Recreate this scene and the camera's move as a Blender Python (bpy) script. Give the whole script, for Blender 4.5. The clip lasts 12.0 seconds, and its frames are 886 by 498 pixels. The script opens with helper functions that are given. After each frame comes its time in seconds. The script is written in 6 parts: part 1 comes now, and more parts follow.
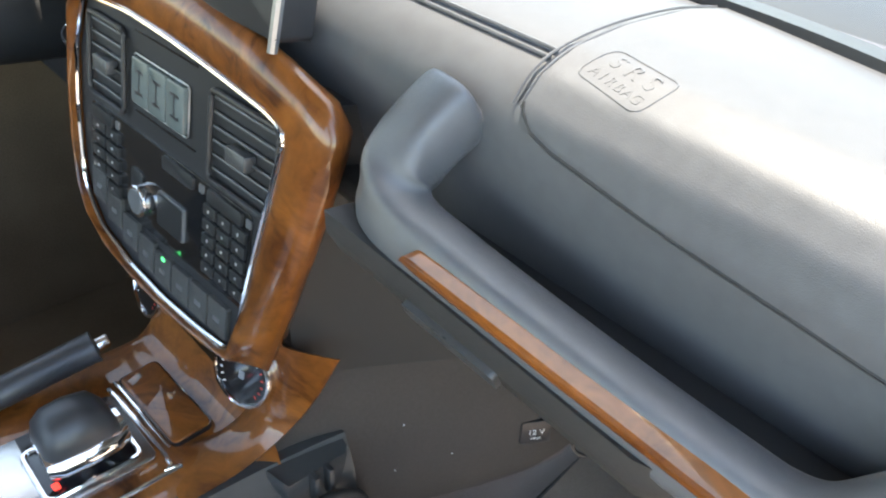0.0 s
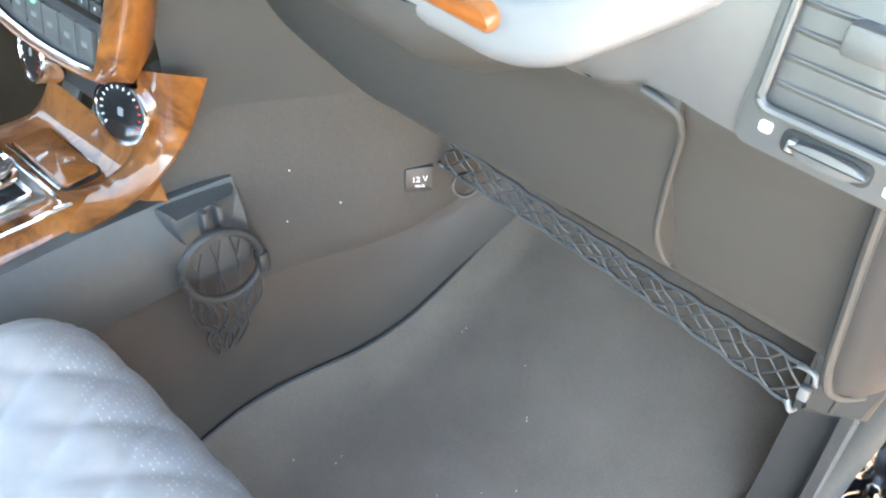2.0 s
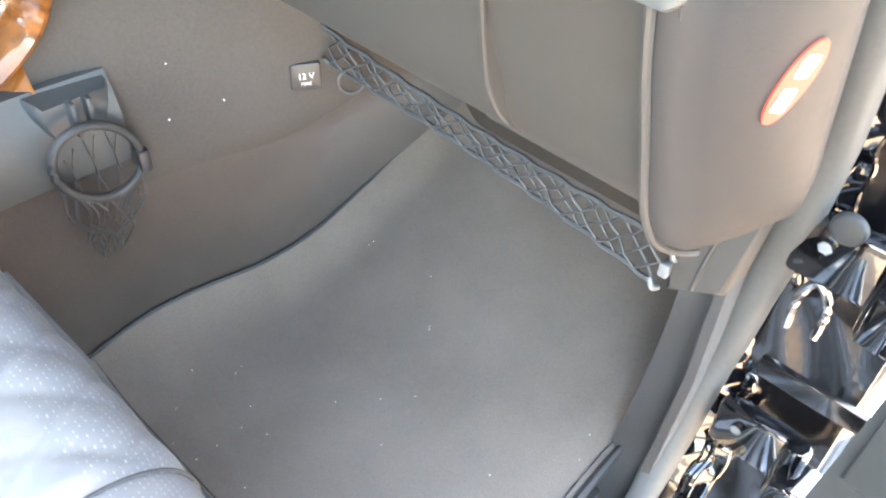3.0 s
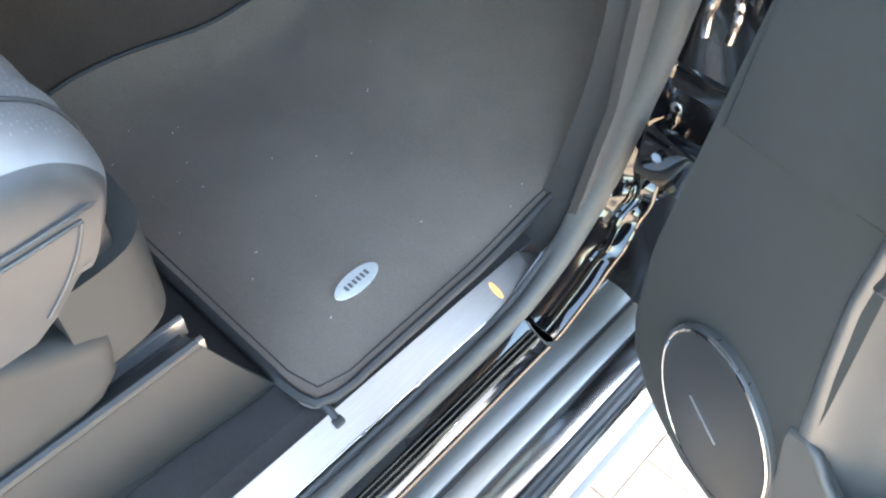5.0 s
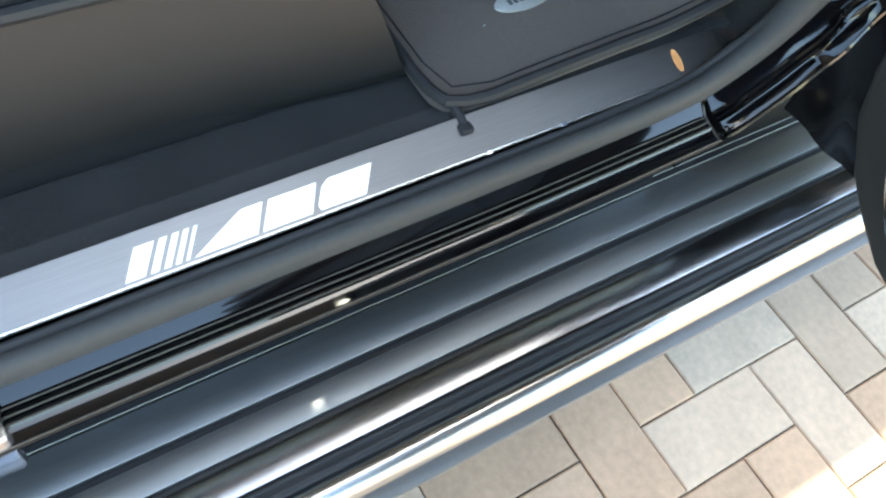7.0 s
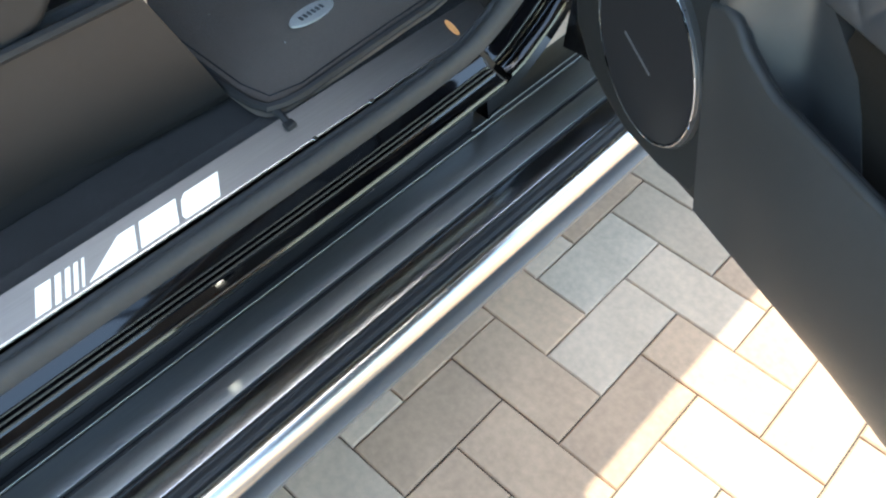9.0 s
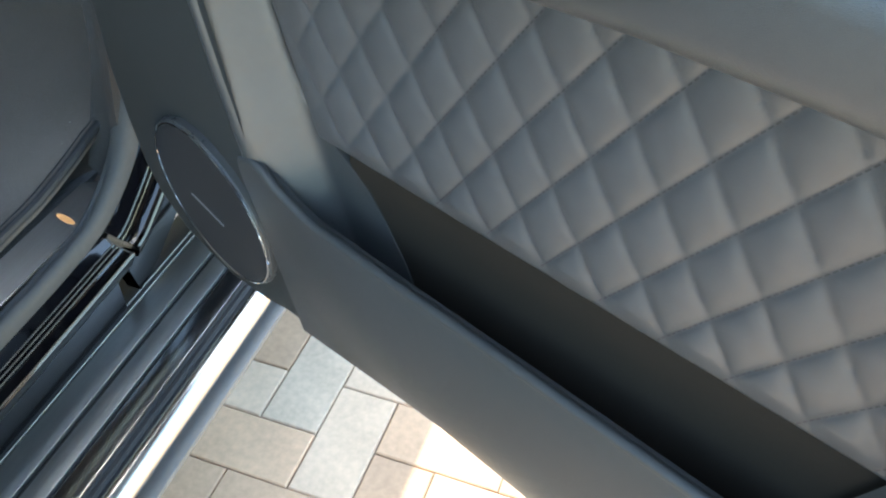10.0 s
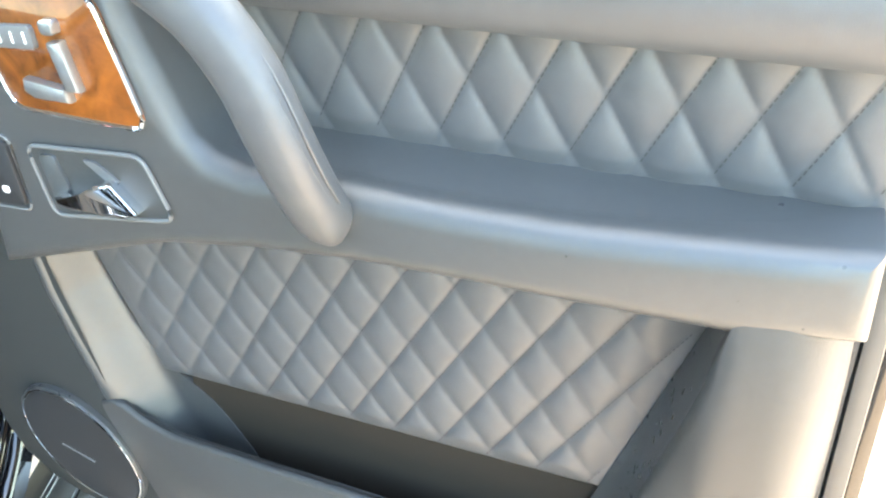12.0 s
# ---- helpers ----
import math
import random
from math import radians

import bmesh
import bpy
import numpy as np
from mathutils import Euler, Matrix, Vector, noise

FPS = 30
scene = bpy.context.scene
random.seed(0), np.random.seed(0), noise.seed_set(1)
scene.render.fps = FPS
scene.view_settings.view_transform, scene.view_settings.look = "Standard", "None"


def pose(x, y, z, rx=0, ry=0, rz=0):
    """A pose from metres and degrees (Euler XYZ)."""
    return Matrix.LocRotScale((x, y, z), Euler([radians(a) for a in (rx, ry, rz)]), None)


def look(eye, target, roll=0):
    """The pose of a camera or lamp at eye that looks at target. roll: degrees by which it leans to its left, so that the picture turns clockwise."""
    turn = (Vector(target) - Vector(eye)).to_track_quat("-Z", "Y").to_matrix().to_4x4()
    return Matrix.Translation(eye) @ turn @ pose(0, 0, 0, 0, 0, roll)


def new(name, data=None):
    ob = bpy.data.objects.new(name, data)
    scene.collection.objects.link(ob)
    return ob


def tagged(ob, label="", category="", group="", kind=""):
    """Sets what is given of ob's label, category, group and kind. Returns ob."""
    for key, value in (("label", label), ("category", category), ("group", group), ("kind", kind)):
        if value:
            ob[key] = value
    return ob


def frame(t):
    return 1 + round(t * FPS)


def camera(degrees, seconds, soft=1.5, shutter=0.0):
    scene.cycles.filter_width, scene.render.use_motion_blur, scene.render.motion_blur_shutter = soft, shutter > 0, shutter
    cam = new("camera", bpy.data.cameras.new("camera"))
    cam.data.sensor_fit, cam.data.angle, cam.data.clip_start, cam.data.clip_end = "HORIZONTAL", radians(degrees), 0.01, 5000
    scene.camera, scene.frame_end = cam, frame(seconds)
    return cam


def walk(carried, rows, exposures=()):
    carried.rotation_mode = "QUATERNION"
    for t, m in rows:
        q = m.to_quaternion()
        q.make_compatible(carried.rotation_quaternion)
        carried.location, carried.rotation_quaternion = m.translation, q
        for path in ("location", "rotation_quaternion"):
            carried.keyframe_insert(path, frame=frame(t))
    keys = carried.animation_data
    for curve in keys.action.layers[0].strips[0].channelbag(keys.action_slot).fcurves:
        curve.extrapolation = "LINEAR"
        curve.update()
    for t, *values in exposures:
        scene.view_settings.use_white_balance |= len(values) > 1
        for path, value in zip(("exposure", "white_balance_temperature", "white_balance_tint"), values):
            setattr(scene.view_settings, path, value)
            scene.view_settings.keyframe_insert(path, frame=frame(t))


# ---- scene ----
cam = camera(56.1, 12.0, 2.2)
PATH = [
    (0, (0.82, -0.457, 1.502), (-0.357, 0.66, 0.332), 3.3),
    (0.5, (0.845, -0.44, 1.47), (-0.284, 0.645, 0.225), 4.4),
    (1, (0.9, -0.466, 1.44), (-0.212, 0.595, 0.161), 3.2),
    (1.3, (0.935, -0.479, 1.422), (-0.153, 0.599, 0.136), 2.7),
    (1.5, (0.956, -0.483, 1.412), (-0.114, 0.605, 0.119), 2.3),
    (2, (0.994, -0.487, 1.385), (-0.058, 0.611, 0.086), 1.9),
    (2.5, (1.033, -0.458, 1.352), (0.026, 0.65, 0.025), 2.7),
    (3, (1.081, -0.449, 1.333), (0.126, 0.652, -0.037), 3.4),
    (3.2, (1.106, -0.453, 1.327), (0.162, 0.643, -0.054), 3.4),
    (4.8, (1.194, -0.463, 1.246), (0.395, 0.515, -0.305), 4.3),
    (5, (1.208, -0.473, 1.236), (0.411, 0.483, -0.329), 4.1),
    (5.5, (1.237, -0.514, 1.173), (0.427, 0.443, -0.385), 4.5),
    (6, (1.261, -0.518, 1.109), (0.425, 0.355, -0.484), 7.3),
    (6.5, (1.263, -0.533, 1.056), (0.414, 0.275, -0.564), 10.5),
    (7, (1.258, -0.557, 1.003), (0.411, 0.2, -0.643), 13.6),
    (7.2, (1.265, -0.566, 0.994), (0.403, 0.162, -0.657), 13.9),
    (8.8, (1.386, -0.606, 1.049), (0.506, 0.228, -0.541), 3.0),
    (9, (1.416, -0.594, 1.060), (0.585, 0.341, -0.500), 1.7),
    (9.5, (1.494, -0.561, 1.095), (0.845, 0.628, -0.376), -0.6),
    (10, (1.5484, -0.5336, 1.1141), (1.0486, 0.8265, -0.2644), -0.36),
    (10.5, (1.5963, -0.5572, 1.1485), (1.1674, 0.9871, -0.0478), -1.22),
    (11, (1.6126, -0.5827, 1.1694), (1.3012, 1.0679, 0.0841), -2.41),
    (11.5, (1.6066, -0.6371, 1.2003), (1.3996, 1.0429, 0.1332), -3.96),
    (12, (1.6066, -0.7229, 1.2445), (1.5018, 0.9949, 0.2245), -4.63),
]
walk(cam, [(t, look(eye, target, roll)) for t, eye, target, roll in PATH],
     exposures=[(0, 3.17, 7750, 8), (0.5, 3.35, 7400, 4), (1.0, 4.02, 7500, 2), (1.5, 4.22, 7450, 0), (2.0, 4.80, 7800, 4), (2.5, 4.97, 7900, 5), (3.2, 5.13, 8300, 8), (4.8, 4.10, 7200, 2),
                (5.0, 4.05, 7400, 2), (5.3, 3.85, 7100, -3), (5.5, 3.60, 6300, -13), (6.0, 3.05, 6600, -8), (6.5, 2.82, 7250, -2), (7.0, 2.66, 7250, -1), (8.8, 2.30, 7200, 1), (9.5, 2.30, 6850, -2),
                (10.0, 2.78, 7100, -2), (10.5, 3.57, 8100, 0), (11.0, 4.06, 9800, 12), (11.5, 4.07, 8900, 6), (12.0, 4.06, 7750, 0)])

# world and sun: high sun in front and to the far side of the vehicle
world = bpy.data.worlds.new("sky")
scene.world = world
world.use_nodes = True
wn = world.node_tree.nodes
sky = wn.new("ShaderNodeTexSky")
sky.sky_type, sky.sun_disc = "NISHITA", False
SUN_DIR = Vector((-0.165, 0.30, 1.0)).normalized()
sky.sun_elevation = math.asin(SUN_DIR.z)
sky.sun_rotation = math.atan2(SUN_DIR.x, SUN_DIR.y)
wn["Background"].inputs["Strength"].default_value = 0.15
world.node_tree.links.new(sky.outputs["Color"], wn["Background"].inputs["Color"])
sun = new("sun", bpy.data.lights.new("sun", "SUN"))
sun.data.energy, sun.data.angle, sun.data.color = 1.4, radians(0.6), (1.0, 0.975, 0.945)
sun.matrix_world = look(SUN_DIR * 30, (0, 0, 0))


# ---- materials ----
def material(name, base, rough=0.5, metal=0.0, vary=0.25, grain=60.0, stain=6.0, bump=0.1, bump_scale=400.0,
             coat=0.0, spec=0.5, kind="noise", stretch=(1, 1, 1), rough_vary=0.1, per_object=0.0, emit=0.0, sheen=0.0):
    m = bpy.data.materials.new(name)
    m.use_nodes = True
    nt = m.node_tree
    n, l = nt.nodes, nt.links
    b = n["Principled BSDF"]
    tc = n.new("ShaderNodeTexCoord")
    mp = n.new("ShaderNodeMapping")
    mp.inputs["Scale"].default_value = stretch
    l.new(tc.outputs["Object"], mp.inputs["Vector"])
    fine = n.new("ShaderNodeTexNoise")
    fine.inputs["Scale"].default_value, fine.inputs["Detail"].default_value = grain, 6
    big = n.new("ShaderNodeTexNoise")
    big.inputs["Scale"].default_value, big.inputs["Detail"].default_value = stain, 4
    l.new(mp.outputs[0], fine.inputs["Vector"])
    l.new(mp.outputs[0], big.inputs["Vector"])
    mix = n.new("ShaderNodeMath")
    mix.operation = "MULTIPLY_ADD"
    mix.inputs[1].default_value, mix.inputs[2].default_value = 0.5, 0.0
    l.new(fine.outputs["Fac"], mix.inputs[0])
    add = n.new("ShaderNodeMath")
    add.operation = "MULTIPLY_ADD"
    add.inputs[1].default_value = 0.5
    l.new(big.outputs["Fac"], add.inputs[0])
    l.new(mix.outputs[0], add.inputs[2])
    ramp = n.new("ShaderNodeValToRGB")
    lo, hi = 1 - vary, 1 + vary
    ramp.color_ramp.elements[0].position, ramp.color_ramp.elements[1].position = 0.3, 0.7
    ramp.color_ramp.elements[0].color = (*[min(1, c * lo) for c in base], 1)
    ramp.color_ramp.elements[1].color = (*[min(1, c * hi) for c in base], 1)
    l.new(add.outputs[0], ramp.inputs["Fac"])
    colour = ramp.outputs["Color"]
    if per_object:
        info = n.new("ShaderNodeObjectInfo")
        hsv = n.new("ShaderNodeHueSaturation")
        mr = n.new("ShaderNodeMapRange")
        mr.inputs["To Min"].default_value, mr.inputs["To Max"].default_value = 1 - per_object, 1 + per_object
        l.new(info.outputs["Random"], mr.inputs["Value"])
        l.new(mr.outputs[0], hsv.inputs["Value"])
        l.new(colour, hsv.inputs["Color"])
        colour = hsv.outputs["Color"]
    l.new(colour, b.inputs["Base Color"])
    rr = n.new("ShaderNodeMapRange")
    rr.inputs["To Min"].default_value, rr.inputs["To Max"].default_value = max(0.02, rough - rough_vary), min(1, rough + rough_vary)
    l.new(add.outputs[0], rr.inputs["Value"])
    l.new(rr.outputs[0], b.inputs["Roughness"])
    b.inputs["Metallic"].default_value = metal
    b.inputs["Coat Weight"].default_value = coat
    b.inputs["Coat Roughness"].default_value = 0.04
    b.inputs["Specular IOR Level"].default_value = spec
    if sheen:
        b.inputs["Sheen Weight"].default_value = sheen
        b.inputs["Sheen Roughness"].default_value = 0.5
    if emit:
        l.new(colour, b.inputs["Emission Color"])
        b.inputs["Emission Strength"].default_value = emit
    if bump:
        if kind == "leather":
            tex = n.new("ShaderNodeTexVoronoi")
            tex.feature = "DISTANCE_TO_EDGE"
            tex.inputs["Scale"].default_value = bump_scale
            out = tex.outputs["Distance"]
        else:
            tex = n.new("ShaderNodeTexNoise")
            tex.inputs["Scale"].default_value, tex.inputs["Detail"].default_value = bump_scale, 3
            out = tex.outputs["Fac"]
        l.new(mp.outputs[0], tex.inputs["Vector"])
        bp = n.new("ShaderNodeBump")
        bp.inputs["Strength"].default_value, bp.inputs["Distance"].default_value = bump, 0.001
        l.new(out, bp.inputs["Height"])
        l.new(bp.outputs[0], b.inputs["Normal"])
    return m


def wood_material(name, dark, light, scale=14.0):
    """Varnished burl: swirling bands under a clear coat."""
    m = bpy.data.materials.new(name)
    m.use_nodes = True
    nt = m.node_tree
    n, l = nt.nodes, nt.links
    b = n["Principled BSDF"]
    tc = n.new("ShaderNodeTexCoord")
    warp = n.new("ShaderNodeTexNoise")
    warp.inputs["Scale"].default_value, warp.inputs["Detail"].default_value = 9, 3
    l.new(tc.outputs["Object"], warp.inputs["Vector"])
    mixv = n.new("ShaderNodeMix")
    mixv.data_type = "VECTOR"
    mixv.inputs["Factor"].default_value = 0.12
    l.new(tc.outputs["Object"], mixv.inputs["A"])
    l.new(warp.outputs["Color"], mixv.inputs["B"])
    a = n.new("ShaderNodeTexNoise")
    a.inputs["Scale"].default_value, a.inputs["Detail"].default_value, a.inputs["Distortion"].default_value = scale, 9, 2.2
    l.new(mixv.outputs["Result"], a.inputs["Vector"])
    c = n.new("ShaderNodeTexNoise")
    c.inputs["Scale"].default_value, c.inputs["Detail"].default_value = scale * 14, 4
    l.new(mixv.outputs["Result"], c.inputs["Vector"])
    s = n.new("ShaderNodeMath")
    s.operation = "MULTIPLY_ADD"
    s.inputs[1].default_value = 0.25
    l.new(c.outputs["Fac"], s.inputs[0])
    l.new(a.outputs["Fac"], s.inputs[2])
    r = n.new("ShaderNodeValToRGB")
    e = r.color_ramp.elements
    e[0].position, e[0].color = 0.42, (*dark, 1)
    e[1].position, e[1].color = 0.82, (*light, 1)
    mid = e.new(0.6)
    mid.color = (*[0.45 * p + 0.55 * q for p, q in zip(dark, light)], 1)
    l.new(s.outputs[0], r.inputs["Fac"])
    l.new(r.outputs["Color"], b.inputs["Base Color"])
    b.inputs["Roughness"].default_value = 0.4
    b.inputs["Specular IOR Level"].default_value = 0.2
    b.inputs["Coat Weight"].default_value, b.inputs["Coat Roughness"].default_value = 1.0, 0.03
    return m


def glass_material(name, tint=(0.9, 0.95, 0.93)):
    m = bpy.data.materials.new(name)
    m.use_nodes = True
    n, l = m.node_tree.nodes, m.node_tree.links
    n.remove(n["Principled BSDF"])
    tr = n.new("ShaderNodeBsdfTransparent")
    tr.inputs["Color"].default_value = (*tint, 1)
    gl = n.new("ShaderNodeBsdfGlossy")
    gl.inputs["Roughness"].default_value = 0.02
    mx = n.new("ShaderNodeMixShader")
    fr = n.new("ShaderNodeFresnel")
    l.new(fr.outputs[0], mx.inputs["Fac"])
    l.new(tr.outputs[0], mx.inputs[1])
    l.new(gl.outputs[0], mx.inputs[2])
    l.new(mx.outputs[0], n["Material Output"].inputs["Surface"])
    return m


LEATHER = material("black_leather", (0.090, 0.092, 0.097), 0.41, spec=0.65, vary=0.12, grain=90, stain=5, bump=0.18, bump_scale=900, kind="leather")
DASHLEATHER = material("dash_top_leather", (0.122, 0.125, 0.132), 0.47, spec=0.34, vary=0.12, grain=90, stain=5, bump=0.18, bump_scale=900, kind="leather")
SOFT = material("soft_dash_plastic", (0.115, 0.118, 0.125), 0.34, spec=0.9, vary=0.1, grain=120, stain=5, bump=0.3, bump_scale=1300, kind="leather")
DASH_GREY = material("grey_dash_plastic", (0.038, 0.037, 0.0355), 0.55, vary=0.1, grain=120, stain=4, bump=0.25, bump_scale=1300, kind="leather")
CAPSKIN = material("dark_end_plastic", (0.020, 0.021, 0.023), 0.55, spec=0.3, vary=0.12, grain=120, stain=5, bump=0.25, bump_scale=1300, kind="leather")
PANEL = material("door_panel_plastic", (0.066, 0.068, 0.069), 0.30, spec=0.85, vary=0.1, grain=120, stain=4, bump=0.25, bump_scale=1300, kind="leather")
LOWPANEL = material("lower_door_plastic", (0.056, 0.057, 0.057), 0.42, spec=0.6, vary=0.1, grain=120, stain=4, bump=0.25, bump_scale=1300, kind="leather")
FRONTSKIN = material("dull_door_plastic", (0.040, 0.043, 0.043), 0.5, spec=0.2, vary=0.1, grain=120, stain=4, bump=0.25, bump_scale=1300, kind="leather")
CONSOLESKIN = material("console_side_plastic", (0.062, 0.062, 0.060), 0.5, spec=0.5, vary=0.12, grain=120, stain=5, bump=0.25, bump_scale=1300, kind="leather")
SEATTRIM = material("seat_side_plastic", (0.034, 0.036, 0.037), 0.5, vary=0.12, grain=120, stain=5, bump=0.25, bump_scale=1300, kind="leather")
PLASTIC = material("black_plastic", (0.03, 0.03, 0.032), 0.4, vary=0.15, grain=150, stain=8, bump=0.08, bump_scale=900)
GLOSSBLACK = material("piano_black", (0.012, 0.012, 0.013), 0.12, vary=0.1, bump=0.0, coat=0.5)
PAINT = material("black_car_paint", (0.004, 0.004, 0.005), 0.08, vary=0.2, grain=300, stain=5, bump=0.015, bump_scale=25, coat=1.0, rough_vary=0.03)
JAMBPAINT = material("worn_pillar_paint", (0.006, 0.006, 0.007), 0.24, vary=0.3, grain=200, stain=9, bump=0.03, bump_scale=60, coat=0.4)
# paler than the body paint: ridge glints by colour, also the joint bead
GLINT_BEAD = material("glint_and_joint_bead", (0.085, 0.075, 0.066), 0.3, vary=0.2, grain=300, stain=20, bump=0.03)
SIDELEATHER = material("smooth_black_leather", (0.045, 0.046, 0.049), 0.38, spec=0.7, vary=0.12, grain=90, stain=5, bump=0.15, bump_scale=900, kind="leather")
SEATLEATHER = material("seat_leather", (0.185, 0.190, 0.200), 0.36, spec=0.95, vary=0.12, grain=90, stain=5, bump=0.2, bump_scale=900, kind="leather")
RUBBER = material("black_rubber", (0.035, 0.036, 0.038), 0.55, vary=0.15, grain=200, stain=10, bump=0.1, bump_scale=700)
SEALRUB = material("seal_rubber", (0.080, 0.082, 0.082), 0.6, spec=0.35, vary=0.12, grain=200, stain=7, bump=0.08, bump_scale=700)
CARPET = material("black_carpet", (0.036, 0.034, 0.033), 0.95, vary=0.45, grain=520, stain=10, bump=0.9, bump_scale=1500, spec=0.1, sheen=0.25)
BROWN_CARPET = material("tunnel_carpet", (0.070, 0.053, 0.043), 0.95, vary=0.3, grain=420, stain=8, bump=0.6, bump_scale=1400, spec=0.1, sheen=0.25)
TUNNELTRIM = material("moulded_tunnel_lining", (0.071, 0.061, 0.054), 0.85, vary=0.18, grain=300, stain=7, bump=0.4, bump_scale=1200, spec=0.2)
MATPILE = material("velour_mat", (0.198, 0.160, 0.133), 0.95, vary=0.28, grain=600, stain=7, bump=0.8, bump_scale=1700, spec=0.1, sheen=0.2)
STEEL = material("brushed_steel", (0.345, 0.345, 0.34), 0.36, 1.0, vary=0.1, grain=60, stain=4, bump=0.12, bump_scale=500, stretch=(14, 0.35, 14))
STEEL_DARK = material("polished_step_steel", (0.50, 0.51, 0.53), 0.20, 1.0, vary=0.12, grain=40, stain=5, bump=0.05, bump_scale=300, stretch=(14, 0.35, 14))
ANODISED = material("dark_anodised_strip", (0.36, 0.37, 0.37), 0.46, 1.0, vary=0.12, grain=60, stain=6, bump=0.06, bump_scale=500, stretch=(14, 0.35, 14))
ALU = material("satin_aluminium", (0.76, 0.75, 0.73), 0.24, 1.0, vary=0.08, grain=90, stain=5, bump=0.06, bump_scale=500, stretch=(6, 0.4, 6))
CHROME = material("chrome", (0.82, 0.83, 0.85), 0.07, 1.0, vary=0.05, bump=0.0, rough_vary=0.03)
SATIN = material("satin_silver_paint", (0.42, 0.43, 0.44), 0.3, 0.8, vary=0.08, grain=200, bump=0.03)
WHITE = material("white_print", (0.8, 0.8, 0.78), 0.5, vary=0.05, bump=0.0)
LIT = material("lit_white_letters", (0.9, 0.92, 0.95), 0.4, vary=0.03, bump=0.0, emit=0.16)
RED = material("red_label", (0.62, 0.05, 0.03), 0.45, vary=0.08, bump=0.0)
REDLIT = material("red_lamp", (0.9, 0.05, 0.04), 0.4, vary=0.02, bump=0.0, emit=0.3)
GREENLIT = material("green_lamp", (0.05, 0.9, 0.25), 0.4, vary=0.02, bump=0.0, emit=0.3)
# faint emission for the amber reflection on the sill plate, no lamp
AMBER_GLOW = material("amber_reflection_glow", (0.72, 0.36, 0.15), 0.4, vary=0.3, grain=200, bump=0.0, emit=0.06)
BLUE = material("blue_key_tag", (0.03, 0.08, 0.42), 0.4, vary=0.1, bump=0.02)
BTN = material("grey_button", (0.16, 0.165, 0.17), 0.4, 0.2, vary=0.08, grain=200, bump=0.03)
PALEBTN = material("pale_switch", (0.17, 0.20, 0.195), 0.22, 0.2, vary=0.06, grain=120, bump=0.02)
KEYCAP = material("black_keys", (0.024, 0.025, 0.026), 0.38, vary=0.08, grain=200, bump=0.03)
PALE = material("pale_metallic_print", (0.66, 0.66, 0.64), 0.35, 0.2, vary=0.08, grain=200, bump=0.03)
WOOD = wood_material("burl_walnut", (0.058, 0.014, 0.003), (0.31, 0.102, 0.021), 11)
# lens flare's brown veil over the driver's footwell, put into the base colour
DRIVER_VEIL = material("veil_lightened_carpet", (0.14, 0.10, 0.065), 0.95, vary=0.3, grain=420, stain=8, bump=0.6, bump_scale=1400, spec=0.05)
POCKET = material("pocket_felt", (0.030, 0.025, 0.020), 0.85, vary=0.15, grain=300, stain=6, bump=0.3, bump_scale=1200, spec=0.2)
RAILSKIN = material("soft_rail_cover_skin", (0.029, 0.030, 0.031), 0.42, spec=0.55, vary=0.14, grain=120, stain=5, bump=0.25, bump_scale=1300, kind="leather")
STITCH = material("grey_thread", (0.055, 0.055, 0.057), 0.7, vary=0.2, grain=500, bump=0.1)
PALETHREAD = material("pale_thread", (0.36, 0.37, 0.38), 0.6, vary=0.2, grain=500, bump=0.1)
NET = material("black_cord", (0.036, 0.036, 0.037), 0.45, vary=0.3, grain=600, bump=0.2, bump_scale=1500)
PAVER = material("concrete_paver", (0.60, 0.440, 0.315), 0.85, vary=0.16, grain=90, stain=14, bump=0.3, bump_scale=350, per_object=0.16)
PAVER_GREY = material("grey_concrete_paver", (0.60, 0.460, 0.340), 0.85, vary=0.2, grain=90, stain=14, bump=0.3, bump_scale=350, per_object=0.14)
PAVER_RED = material("tan_concrete_paver", (0.62, 0.405, 0.265), 0.85, vary=0.18, grain=90, stain=12, bump=0.3, bump_scale=350, per_object=0.12)
JOINT = material("joint_sand", (0.10, 0.085, 0.07), 0.95, vary=0.4, grain=300, stain=5, bump=0.6, bump_scale=600)
GLASS = glass_material("window_glass")
SCREEN = glass_material("windscreen_glass", (0.62, 0.66, 0.64))
TINTED = glass_material("tinted_glass", (0.55, 0.54, 0.50))
HEADLINER = material("grey_headliner", (0.30, 0.30, 0.29), 0.9, vary=0.08, grain=300, bump=0.2, bump_scale=900)

# ---- builders ----
WORLD_OF = {}


def thing(name, at=(0, 0, 0), label="", category="", group="", kind=""):
    ob = new(name)
    ob.empty_display_size = 0.05
    ob.location = at
    WORLD_OF[ob.name] = Matrix.Translation(at)
    return tagged(ob, label, category, group, kind)


def finish(me, sharp):
    me.polygons.foreach_set("use_smooth", [True] * len(me.polygons))
    me.set_sharp_from_angle(angle=radians(sharp))


def part(name, bm, mat, parent=None, label="", sharp=38):
    """Links a bmesh given in world places as one mesh under a thing or a part."""
    bmesh.ops.recalc_face_normals(bm, faces=bm.faces)
    base = WORLD_OF[parent.name] if parent else Matrix()
    bm.transform(base.inverted())
    me = bpy.data.meshes.new(name)
    bm.to_mesh(me)
    bm.free()
    me.materials.append(mat)
    finish(me, sharp)
    ob = new(name, me)
    if parent:
        ob.parent = parent
    WORLD_OF[ob.name] = base
    if label:
        ob["label"] = label
    return ob


